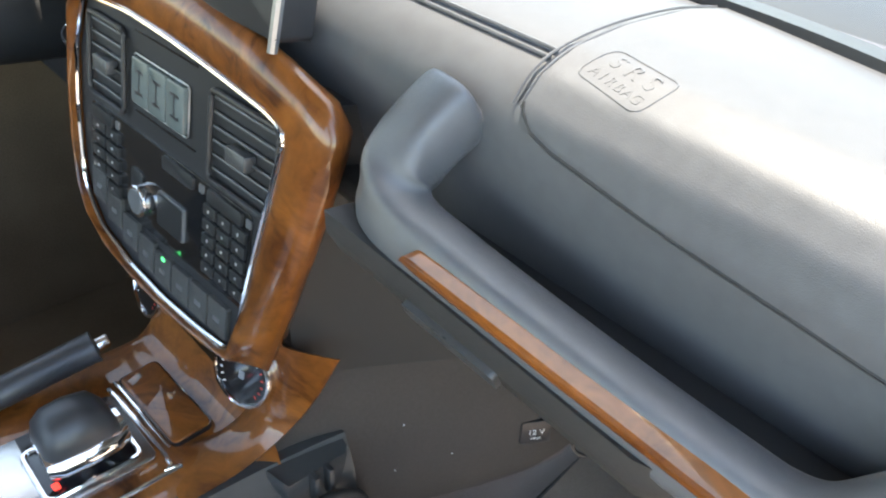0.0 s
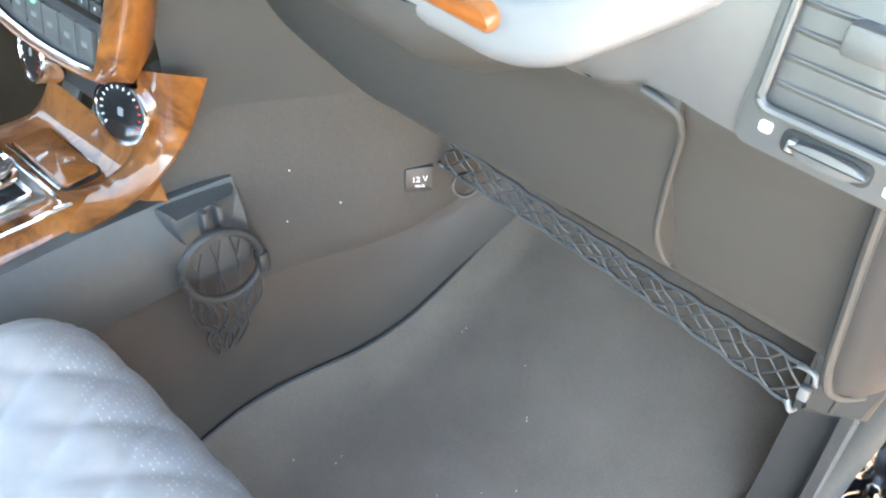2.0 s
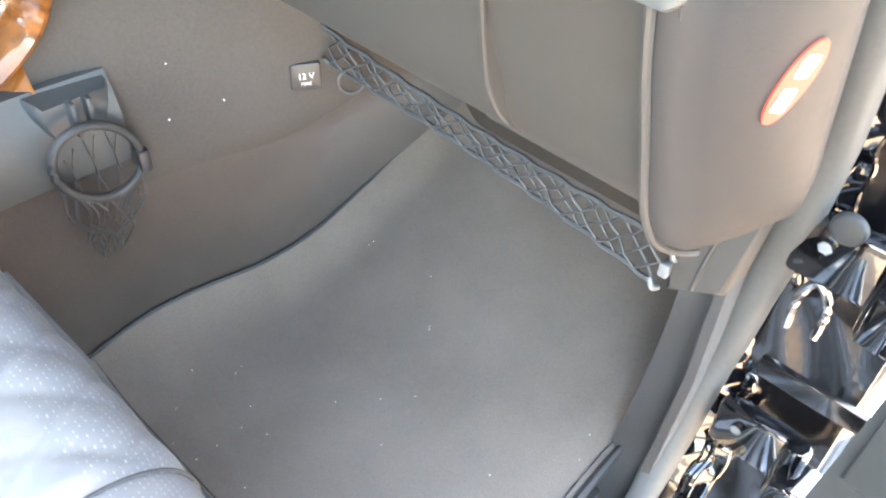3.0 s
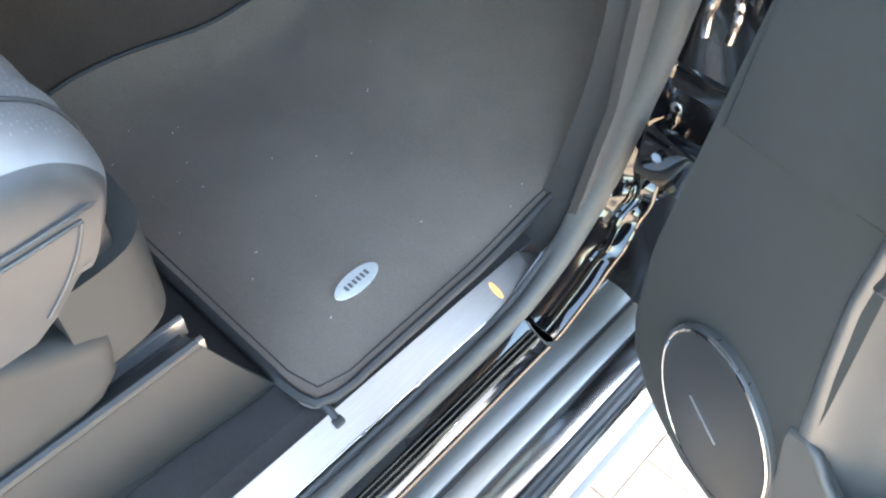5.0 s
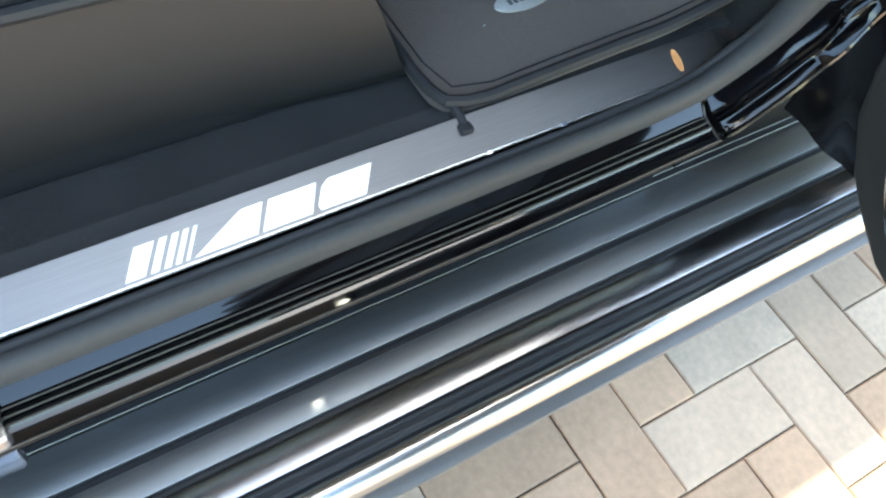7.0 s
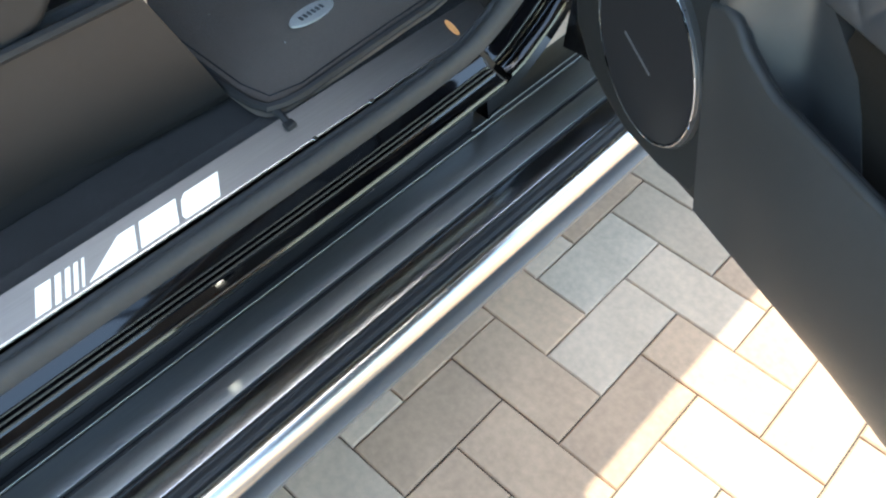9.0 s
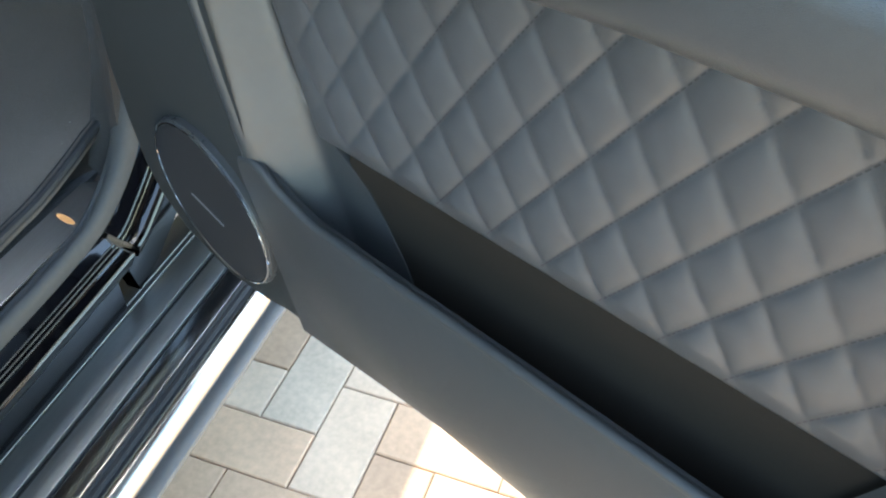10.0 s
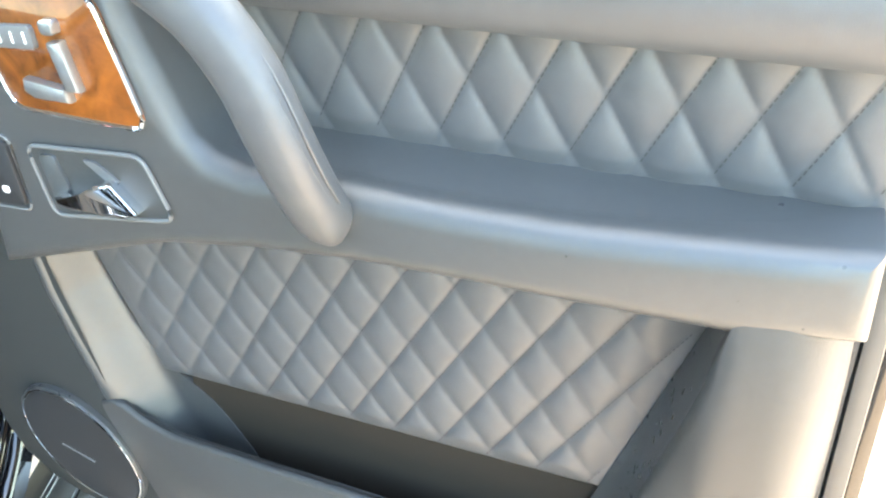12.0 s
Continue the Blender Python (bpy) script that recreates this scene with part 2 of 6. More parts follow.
def whole(name, bm, mat, label, category, kind="", group="", sharp=38):
    """One plain mesh as a thing of its own, with its origin at the middle of its base."""
    lo = Vector([min(v.co[i] for v in bm.verts) for i in range(3)])
    hi = Vector([max(v.co[i] for v in bm.verts) for i in range(3)])
    at = Vector(((lo.x + hi.x) / 2, (lo.y + hi.y) / 2, lo.z))
    bmesh.ops.recalc_face_normals(bm, faces=bm.faces)
    bm.transform(Matrix.Translation(-at))
    me = bpy.data.meshes.new(name)
    bm.to_mesh(me)
    bm.free()
    me.materials.append(mat)
    finish(me, sharp)
    ob = new(name, me)
    ob.location = at
    WORLD_OF[ob.name] = Matrix.Translation(at)
    return tagged(ob, label, category, group, kind)


def join(*bms):
    out = bmesh.new()
    for b in bms:
        me = bpy.data.meshes.new("tmp")
        b.to_mesh(me)
        b.free()
        out.from_mesh(me)
        bpy.data.meshes.remove(me)
    return out


def box(x0, x1, y0, y1, z0, z1, bev=0.0, seg=2, m=None):
    bm = bmesh.new()
    bmesh.ops.create_cube(bm, size=1.0)
    bmesh.ops.transform(bm, matrix=Matrix.Translation(((x0 + x1) / 2, (y0 + y1) / 2, (z0 + z1) / 2)) @ Matrix.Diagonal((abs(x1 - x0), abs(y1 - y0), abs(z1 - z0), 1)), verts=bm.verts)
    if bev:
        bmesh.ops.bevel(bm, geom=bm.edges[:], offset=bev, segments=seg, profile=0.5, affect="EDGES")
    if m:
        bm.transform(m)
    return bm


def prism(pts, d0, d1, m=None, bev=0.0, seg=2):
    """A flat outline in local x, y, thick from d0 to d1 along local z, set by m. bev rounds the d1 rim."""
    bm = bmesh.new()
    lo = [bm.verts.new((x, y, d0)) for x, y in pts]
    hi = [bm.verts.new((x, y, d1)) for x, y in pts]
    bm.faces.new(lo[::-1])
    top = bm.faces.new(hi)
    for i in range(len(pts)):
        j = (i + 1) % len(pts)
        bm.faces.new((lo[i], lo[j], hi[j], hi[i]))
    if bev:
        bmesh.ops.bevel(bm, geom=list(top.edges), offset=bev, segments=seg, profile=0.5, affect="EDGES")
    if m:
        bm.transform(m)
    return bm


def loft(rings, caps=True, closed=True, loop=False):
    bm = bmesh.new()
    vs = [[bm.verts.new(p) for p in r] for r in rings]
    k = len(rings[0])
    pairs = list(zip(vs, vs[1:])) + ([(vs[-1], vs[0])] if loop else [])
    for a, b in pairs:
        for i in range(k if closed else k - 1):
            j = (i + 1) % k
            bm.faces.new((a[i], a[j], b[j], b[i]))
    if caps and closed and not loop:
        bm.faces.new(vs[0][::-1])
        bm.faces.new(vs[-1])
    return bm


def smooth_path(pts, steps=6, loop=False):
    """A Catmull-Rom curve through the points."""
    p = [Vector(q) for q in pts]
    k = len(p)
    out = []
    for i in range(k if loop else k - 1):
        a, b, c, d = (p[(i - 1) % k], p[i], p[(i + 1) % k], p[(i + 2) % k]) if loop else (p[max(i - 1, 0)], p[i], p[i + 1], p[min(i + 2, k - 1)])
        for s in range(steps):
            t = s / steps
            out.append(0.5 * (2 * b + (c - a) * t + (2 * a - 5 * b + 4 * c - d) * t * t + (3 * b - 3 * c + d - a) * t ** 3))
    if not loop:
        out.append(p[-1])
    return out


def tube(pts, r, n=8, loop=False, shape=None, up=(0, 0, 1), steps=6, radii=None):
    """A round or shaped bar along a smooth path. shape: 2D outline (side, up) in place of the circle."""
    path = smooth_path(pts, steps, loop) if steps > 1 else [Vector(q) for q in pts]
    outline = shape or [(math.cos(2 * math.pi * i / n) * r, math.sin(2 * math.pi * i / n) * r) for i in range(n)]
    rings = []
    k = len(path)
    for i, q in enumerate(path):
        d = (path[(i + 1) % k] - path[i - 1]) if loop else (path[min(i + 1, k - 1)] - path[max(i - 1, 0)])
        d.normalize()
        side = d.cross(Vector(up))
        if side.length < 1e-4:
            side = d.cross(Vector((0, 1, 0)))
        side.normalize()
        u = side.cross(d)
        f = radii(i / (k - 1)) if radii else 1.0
        rings.append([q + side * (a * f) + u * (b * f) for a, b in outline])
    return loft(rings, caps=not loop, loop=loop)


def sheet(f, nu, nv, thick=0.0, normal=None):
    """A grid surface f(a, b), a and b in 0..1; with a thickness it is closed at the back by an offset along normal."""
    bm = bmesh.new()
    g = [[bm.verts.new(f(i / nu, j / nv)) for j in range(nv + 1)] for i in range(nu + 1)]
    for i in range(nu):
        for j in range(nv):
            bm.faces.new((g[i][j], g[i + 1][j], g[i + 1][j + 1], g[i][j + 1]))
    if thick:
        nrm = Vector(normal)
        rim = [g[i][0] for i in range(nu + 1)] + [g[nu][j] for j in range(1, nv + 1)] + [g[i][nv] for i in range(nu - 1, -1, -1)] + [g[0][j] for j in range(nv - 1, 0, -1)]
        back = [bm.verts.new(v.co - nrm * thick) for v in rim]
        for i in range(len(rim)):
            j = (i + 1) % len(rim)
            bm.faces.new((rim[i], rim[j], back[j], back[i]))
    return bm


def cyl(r, d0, d1, m=None, n=32, bev=0.0, r2=None):
    pts = [(math.cos(2 * math.pi * i / n), math.sin(2 * math.pi * i / n)) for i in range(n)]
    r2 = r if r2 is None else r2
    bm = loft([[Vector((a * r, b * r, d0)) for a, b in pts], [Vector((a * r2, b * r2, d1)) for a, b in pts]])
    if bev:
        edges = [e for e in bm.edges if abs(e.verts[0].co.z - d1) < 1e-7 and abs(e.verts[1].co.z - d1) < 1e-7]
        bmesh.ops.bevel(bm, geom=edges, offset=bev, segments=3, profile=0.5, affect="EDGES")
    if m:
        bm.transform(m)
    return bm


def ring(r0, r1, d0, d1, m=None, n=40):
    """A flat-sided ring between two radii."""
    c = [(math.cos(2 * math.pi * i / n), math.sin(2 * math.pi * i / n)) for i in range(n)]
    rm = (r0 + r1) / 2
    prof = [(r0, d0), (r1, d0), (r1, (d0 + d1) / 2), (rm + (r1 - rm) * 0.6, d1), (rm - (rm - r0) * 0.6, d1), (r0, (d0 + d1) / 2)]
    bm = loft([[Vector((a * r, b * r, z)) for r, z in prof] for a, b in c], caps=False, loop=True)
    if m:
        bm.transform(m)
    return bm


def rrect(x0, x1, y0, y1, r, n=4):
    pts = []
    for cx, cy, a0 in ((x1 - r, y1 - r, 0), (x0 + r, y1 - r, 90), (x0 + r, y0 + r, 180), (x1 - r, y0 + r, 270)):
        for i in range(n + 1):
            a = radians(a0 + 90 * i / n)
            pts.append((cx + r * math.cos(a), cy + r * math.sin(a)))
    return pts


def letters(text, size, m, depth=0.0004):
    """Raised writing in the built-in font, centred on m."""
    cu = bpy.data.curves.new("text", "FONT")
    cu.body, cu.size, cu.extrude, cu.align_x, cu.align_y = text, size, depth, "CENTER", "CENTER"
    ob = bpy.data.objects.new("text", cu)
    me = ob.to_mesh()
    bm = bmesh.new()
    bm.from_mesh(me)
    ob.to_mesh_clear()
    bpy.data.objects.remove(ob)
    bpy.data.curves.remove(cu)
    bm.transform(m)
    return bm


def rounded(pts, r, n=4):
    """The outline with every corner filleted to about r."""
    out = []
    k = len(pts)
    for i in range(k):
        p, a, b = Vector(pts[i]), Vector(pts[i - 1]), Vector(pts[(i + 1) % k])
        da, db = a - p, b - p
        q0, q1 = p + da.normalized() * min(r, da.length * 0.45), p + db.normalized() * min(r, db.length * 0.45)
        for j in range(n + 1):
            t = j / n
            out.append(tuple((1 - t) ** 2 * q0 + 2 * t * (1 - t) * p + t * t * q1))
    return out


def padded(pts, d0, d1, r, m, seg=6):
    """A thick outline whose d1 rim rolls over with radius r; points run counter-clockwise or clockwise."""
    k = len(pts)
    area = sum(pts[i][0] * pts[(i + 1) % k][1] - pts[(i + 1) % k][0] * pts[i][1] for i in range(k))
    sgn = 1 if area > 0 else -1
    inward = []
    for i in range(k):
        p, a, b = Vector(pts[i]), Vector(pts[i - 1]), Vector(pts[(i + 1) % k])
        e0, e1 = (p - a).normalized(), (b - p).normalized()
        n = Vector((-(e0.y + e1.y), e0.x + e1.x)) * sgn
        n.normalize()
        inward.append(n / max(0.5, n.dot(Vector((-e0.y, e0.x)) * sgn)))
    rings = [[(x, y, d0) for x, y in pts]]
    for j in range(seg + 1):
        t = math.pi / 2 * j / seg
        ins, d = r * (1 - math.cos(t)), d1 - r + r * math.sin(t)
        rings.append([(x + n.x * ins, y + n.y * ins, d) for (x, y), n in zip(pts, inward)])
    bm = loft([[Vector(p) for p in q] for q in rings])
    bm.transform(m)
    return bm


def axes(o, x, y):
    """A matrix with local x and y along the given ways, z out of them."""
    x = Vector(x).normalized()
    z = x.cross(Vector(y)).normalized()
    y = z.cross(x)
    return Matrix.Translation(o) @ Matrix((x, y, z)).transposed().to_4x4()


def pillow(s, t, w, h):
    """Height of quilting with diamonds w wide and h tall: 0 on the seams, 1 in the middles."""
    a, b = s / w + t / h, s / w - t / h
    return abs(math.sin(math.pi * a) * math.sin(math.pi * b)) ** 0.36


def table_at(table, v):
    """Straight lines between pairs of numbers, whose firsts run down or up."""
    if (table[0][0] - table[-1][0]) * (table[0][0] - v) <= 0:
        return table[0][1]
    for (a, b), (c, e) in zip(table, table[1:]):
        if min(a, c) <= v <= max(a, c):
            return b + (e - b) * (v - a) / (c - a)
    return table[-1][1]


# ---- pavement ----
ground = whole("ground", box(-60, 60, -60, 60, -0.12, -0.05), JOINT, "sandy ground under and around the paving", "ground", "structure")
pavement = thing("pavement", (1.1, 0, 0), "tan and grey concrete pavers laid in herringbone", "pavement", kind="structure")
part("bedding", box(-8, 8, -8, 8, -0.049, -0.006), JOINT, pavement, "dark sand in the paver joints")


def paver_mesh(long_x):
    lx, ly = (0.2, 0.1) if long_x else (0.1, 0.2)
    g, c, h = 0.0011, 0.0024, 0.055
    bm = bmesh.new()
    rings = []
    for z, i in ((-h, g), (-c, g), (0, g + c)):
        rings.append([(i, i, z), (lx - i, i, z), (lx - i, ly - i, z), (i, ly - i, z)])
    vs = [[bm.verts.new(p) for p in r] for r in rings]
    for a, b in zip(vs, vs[1:]):
        for i in range(4):
            bm.faces.new((a[i], a[(i + 1) % 4], b[(i + 1) % 4], b[i]))
    bm.faces.new(vs[-1])
    me = bpy.data.meshes.new("paver")
    bm.to_mesh(me)
    bm.free()
    me.materials.append(PAVER)
    return me


# ---- sill, rocker panel and step ----
SILL_PATH = [(-1.1, 0.487), (-0.6, 0.487), (-0.25, 0.488), (-0.07, 0.494), (0.005, 0.512), (0.068, 0.556), (0.113, 0.636), (0.130, 0.740),
             (0.122, 0.850), (0.101, 0.950), (0.075, 1.06), (0.02, 1.25), (-0.05, 1.45)]


def along(profile, pts, steps=6):
    """Sweep a profile of (x, outwards) along the door opening's lower and front edge in the y-z plane."""
    path = smooth_path([(0, a, b) for a, b in pts], steps)
    rings = []
    for i, q in enumerate(path):
        d = (path[min(i + 1, len(path) - 1)] - path[max(i - 1, 0)]).normalized()
        out = Vector((0, d.z, -d.y))
        rings.append([Vector((x, 0, 0)) + q + out * o for x, o in profile])
    return loft(rings)


def uneven(bm):
    """Hand-pressed unevenness of a few millimetres."""
    for v in bm.verts:
        x, y, z = v.co
        k = min(1, max(0, (z - 0.505) / 0.05))
        v.co.y -= k * (0.0024 * math.sin(95 * z + 160 * x) + 0.0016 * math.sin(210 * z - 90 * x + 1.3))
        v.co.x += k * 0.0018 * math.sin(130 * z + 0.7)
    return bm


body = thing("vehicle_body", (0.25, -0.4, 0.4), "gloss black vehicle body round an open front passenger doorway", "car body", kind="structure")
SILL_PROFILE = [(0.925, 0.004), (0.950, 0.008), (0.957, 0.0125), (0.9655, 0.0215), (0.9668, 0.0195), (0.9682, 0.0220), (0.9712, 0.0222), (0.9724, 0.0203), (0.9738, 0.0232), (0.9765, 0.0234), (0.9778, 0.0214), (0.9794, 0.0236),
           (0.9890, 0.0262), (0.9905, 0.0262), (0.9918, 0.0245), (0.9932, 0.0270), (0.9870, 0.040), (0.980, 0.052), (0.950, 0.058), (0.945, 0.14), (0.925, 0.14)]
rocker = part("rocker_panel", along(SILL_PROFILE, [(-1.1, 0.487), (-0.6, 0.487), (-0.25, 0.488), (-0.0235, 0.4965)]), PAINT, body, "gloss black rocker panel", sharp=30)
part("pillar_jamb", uneven(along(SILL_PROFILE, [(-0.0205, 0.4978), (0.005, 0.508), (0.068, 0.554), (0.113, 0.636), (0.130, 0.740),
             (0.122, 0.850), (0.101, 0.950), (0.075, 1.06), (0.02, 1.25), (-0.05, 1.45)], 20)), PAINT, body, "gloss black door pillar", sharp=45)
# light caught by the glossy ridges, drawn as thin paler bars
for x, o, r in ((0.9668, 0.0195, 0.0008), (0.9724, 0.0203, 0.0009), (0.9778, 0.0214, 0.0009), (0.9918, 0.0245, 0.0008)):
    part("ridge_glint", tube([(x, y, z - o + 0.0004) for y, z in ((-1.05, 0.487), (-0.6, 0.487), (-0.25, 0.488), (-0.024, 0.4965))], r, 6), GLINT_BEAD, rocker, "thin pale line standing in for the glint on a ridge")
part("joint_bead", tube([(0.9585, -0.0215, 0.4835), (0.966, -0.0215, 0.4765), (0.979, -0.0225, 0.4735), (0.988, -0.0225, 0.4712), (0.9925, -0.0225, 0.4715)], 0.0010, 6), GLINT_BEAD, body, "pale bead across the panel joint")
SEAL_IN = [(0.40, 0.9305), (0.497, 0.9305), (0.56, 0.912), (0.65, 0.908), (0.70, 0.910), (0.75, 0.915), (0.80, 0.919), (0.90, 0.930), (1.0, 0.937), (1.04, 0.941), (1.5, 0.945)]
SEAL_OUT = [(0.40, 0.957), (0.497, 0.957), (0.56, 0.955), (0.65, 0.955), (0.70, 0.957), (0.75, 0.962), (0.80, 0.966), (0.90, 0.977), (1.0, 0.983), (1.5, 0.983)]
SEAL_SHAPE = [(0.0, -0.008), (0.02, 0.0005), (0.13, 0.0030), (0.26, 0.0025), (0.33, -0.0020), (0.39, 0.0030), (0.53, 0.0078), (0.72, 0.0088), (0.89, 0.0062), (0.985, 0.0005), (1.0, -0.010)]
SEAL_ROUND = [(0.28, -0.010), (0.285, 0.0), (0.31, 0.0042), (0.37, 0.0072), (0.45, 0.0090), (0.55, 0.0100), (0.66, 0.0102), (0.78, 0.0094), (0.89, 0.0070), (0.985, 0.0005), (1.0, -0.010)]


def seal_mesh():
    """The rubber seal round the doorway: a lip and a bulb, broader up the pillar."""
    path = smooth_path([(0, a, b) for a, b in SILL_PATH], 8)
    rings = []
    for i, q in enumerate(path):
        d = (path[min(i + 1, len(path) - 1)] - path[max(i - 1, 0)]).normalized()
        lo, hi = table_at(SEAL_IN, q.z), table_at(SEAL_OUT, q.z)
        k = min(1, max(0, (q.z - 0.495) / 0.05))
        shape = [(s0 + (s1 - s0) * k, u0 + (u1 - u0) * k) for (s0, u0), (s1, u1) in zip(SEAL_SHAPE, SEAL_ROUND)]
        rings.append([q + Vector((lo + (hi - lo) * s, 0, 0)) - Vector((0, d.z, -d.y)) * u for s, u in shape])
    return loft(rings)


seal = part("door_seal", seal_mesh(), SEALRUB, body, "grey rubber door seal", sharp=80)
# stampings, bolts and hinges on the pillar
for z, y in ((0.60, 0.135), (0.645, 0.145), (0.70, 0.150), (0.88, 0.152), (0.93, 0.145)):
    part("bolt", cyl(0.007, 0, 0.008, axes((0.975, y, z), (1, 0, 0), (0, 0, 1)), 6, bev=0.001), STEEL_DARK, body, "hexagon bolt head")
    part("washer", cyl(0.011, 0, 0.003, axes((0.975, y + 0.002, z), (1, 0, 0), (0, 0, 1)), 20), STEEL_DARK, body)
for z in (0.66, 0.90):
    hinge = part("door_hinge", join(box(0.965, 1.045, 0.105, 0.128, z - 0.03, z + 0.03, 0.006), cyl(0.012, -0.042, 0.042, Matrix.Translation((1.045, 0.10, z)), 20, bev=0.003),
                                    box(1.04, 1.075, 0.06, 0.105, z - 0.024, z + 0.024, 0.005)), PAINT, body, "black painted door hinge")
    part("bolt", cyl(0.006, 0, 0.006, axes((0.99, 0.105, z + 0.012), (1, 0, 0), (0, 0, 1)), 6), STEEL_DARK, hinge)
part("pillar_plug", cyl(0.014, 0, 0.006, axes((0.999, 0.1035, 0.936), (1, 0, 0), (0, 0, 1)), 24, bev=0.003), SEATTRIM, body, "dark grey round plug on the pillar")
part("check_strap", box(0.985, 1.09, 0.085, 0.093, 0.768, 0.790, 0.002), JAMBPAINT, body, "black door check strap")
part("pressing", tube([(0.985, 0.125, 0.80), (0.985, 0.117, 0.84), (0.995, 0.112, 0.87), (1.01, 0.112, 0.85), (1.01, 0.118, 0.81)], 0.004, 8), STEEL_DARK, body)
part("pressing", tube([(0.965, 0.128, 0.575), (0.985, 0.135, 0.585), (1.0, 0.14, 0.60)], 0.005, 8), PAINT, body)
# closing forms of the body: roof, sides, fender
part("fender", box(0.945, 1.075, 0.19, 1.1, 0.62, 1.20, 0.02), PAINT, body, "gloss black front fender")
part("roof", box(-0.49, 0.955, -2.3, 0.04, 1.90, 1.97, 0.03), PAINT, body, "black roof")
part("headliner", box(-0.48, 0.945, -2.27, -0.04, 1.868, 1.897), HEADLINER, body, "grey headliner")
part("side_panel", box(-0.56, -0.50, -2.3, 0.9, 0.40, 1.24, 0.02), PAINT, body)
part("rear_side_panel", box(0.955, 1.02, -2.3, -1.12, 0.40, 1.24, 0.02), PAINT, body)
part("centre_pillar", box(0.955, 1.015, -1.10, -0.97, 0.47, 1.90, 0.02), PAINT, body)
part("rear_panel", box(-0.50, 0.955, -2.34, -2.28, 0.40, 1.24, 0.02), PAINT, body)
part("firewall", box(-0.50, 0.985, 0.42, 0.50, 0.40, 1.26), PLASTIC, body)
part("cowl", box(-0.50, 0.985, 0.101, 0.47, 1.20, 1.292, 0.01), PLASTIC, body, "black cowl under the windscreen")
part("hood", box(-0.50, 1.0, 0.475, 1.7, 1.17, 1.22, 0.02), PAINT, body, "black bonnet")
part("windscreen_pillar", tube([(0.955, 0.14, 1.25), (0.95, 0.085, 1.62), (0.94, 0.03, 1.90)], 0.03, 10), PAINT, body)
part("windscreen_pillar", tube([(-0.475, 0.14, 1.25), (-0.47, 0.085, 1.62), (-0.46, 0.03, 1.90)], 0.03, 10), PAINT, body)
ws = part("windscreen", loft([[(-0.46, 0.125, 1.300), (0.94, 0.125, 1.300)], [(-0.44, 0.03, 1.885), (0.92, 0.03, 1.885)]], closed=False), SCREEN, body, "clear windscreen")
ws.visible_shadow = False
sw = part("driver_window", loft([[(-0.545, -2.2, 1.235), (-0.545, 0.10, 1.235)], [(-0.49, -2.2, 1.90), (-0.49, 0.08, 1.90)]], closed=False), TINTED, body, "tinted side glass")
sw.visible_shadow = False
# lower rear-door hinge at the back end of the sill
rear_hinge = part("rear_hinge", box(0.962, 0.992, -0.690, -0.634, 0.425, 0.474, 0.004), STEEL_DARK, body, "bright hinge with bolts at the sill's rear")
for dx, dy in ((0.0, 0.0), (0.012, -0.018), (-0.010, -0.02), (0.014, 0.012)):
    part("bolt", cyl(0.005, 0.0, 0.005, Matrix.Translation((0.977 + dx * 0.7, -0.660 + dy, 0.474)), 6, bev=0.001), SATIN, rear_hinge)

step = thing("running_board", (1.02, -0.3, 0.30), "black and polished steel running board with a silver outer edge", "running board")
Y0, Y1 = -1.15, 0.9
part("tread_base", box(0.90, 1.076, Y0, Y1, 0.318, 0.352, 0.002), PLASTIC, step)
part("anodised_strip", box(0.953, 0.990, Y0, Y1, 0.3525, 0.3595, 0.0015), ANODISED, step, "dark satin metal strip")
part("inner_lip", box(0.93, 0.951, Y0, Y1, 0.350, 0.3600, 0.001), RUBBER, step)
for x in (0.9435, 0.9515):
    part("bead", tube([(x, Y0, 0.3605), (x, Y1, 0.3605)], 0.0008, 6, steps=1), ANODISED, step, "thin bright bead")
part("anodised_strip", box(0.9965, 1.0225, Y0, Y1, 0.3525, 0.3590, 0.0015), ANODISED, step, "dark satin metal strip")
part("steel_strip", box(1.0275, 1.0545, Y0, Y1, 0.3525, 0.3585, 0.0015), STEEL_DARK, step, "polished steel strip")
part("rubber_strip", box(1.0555, 1.0715, Y0, Y1, 0.3525, 0.3600, 0.002), RUBBER, step, "black rubber strip")
for x in (1.0590, 1.0665):
    part("rib", box(x - 0.0022, x + 0.0022, Y0, Y1, 0.3575, 0.3615, 0.001), RUBBER, step)
part("edge_tube", tube([(1.081, Y0, 0.343), (1.081, -0.2, 0.343), (1.081, Y1, 0.343)], 0.0, shape=[(0.013 * math.cos(a), 0.019 * math.sin(a)) for a in [2 * math.pi * i / 18 for i in range(18)]]), ALU, step, "satin silver edge tube")
part("under_lip", box(1.066, 1.0985, Y0, Y1, 0.299, 0.307, 0.0015), BTN, step, "grey lower flange")
for y in (-0.9, 0.45):
    part("bracket", box(0.80, 1.06, y - 0.03, y + 0.03, 0.285, 0.318, 0.004), PLASTIC, step)

# sill plate with lit lettering shapes
plate = thing("sill_plate", (0.917, -0.35, 0.498), "brushed steel sill plate with lit white marks", "sill plate")
TILT = axes((0.917, 0, 0.5000), (0.917, 0, -0.36), (0, 1, 0))
part("plate", box(-0.0210, 0.0160, -1.0, 0.028, -0.0015, 0.0015, 0.0006, 1, TILT), STEEL, plate)
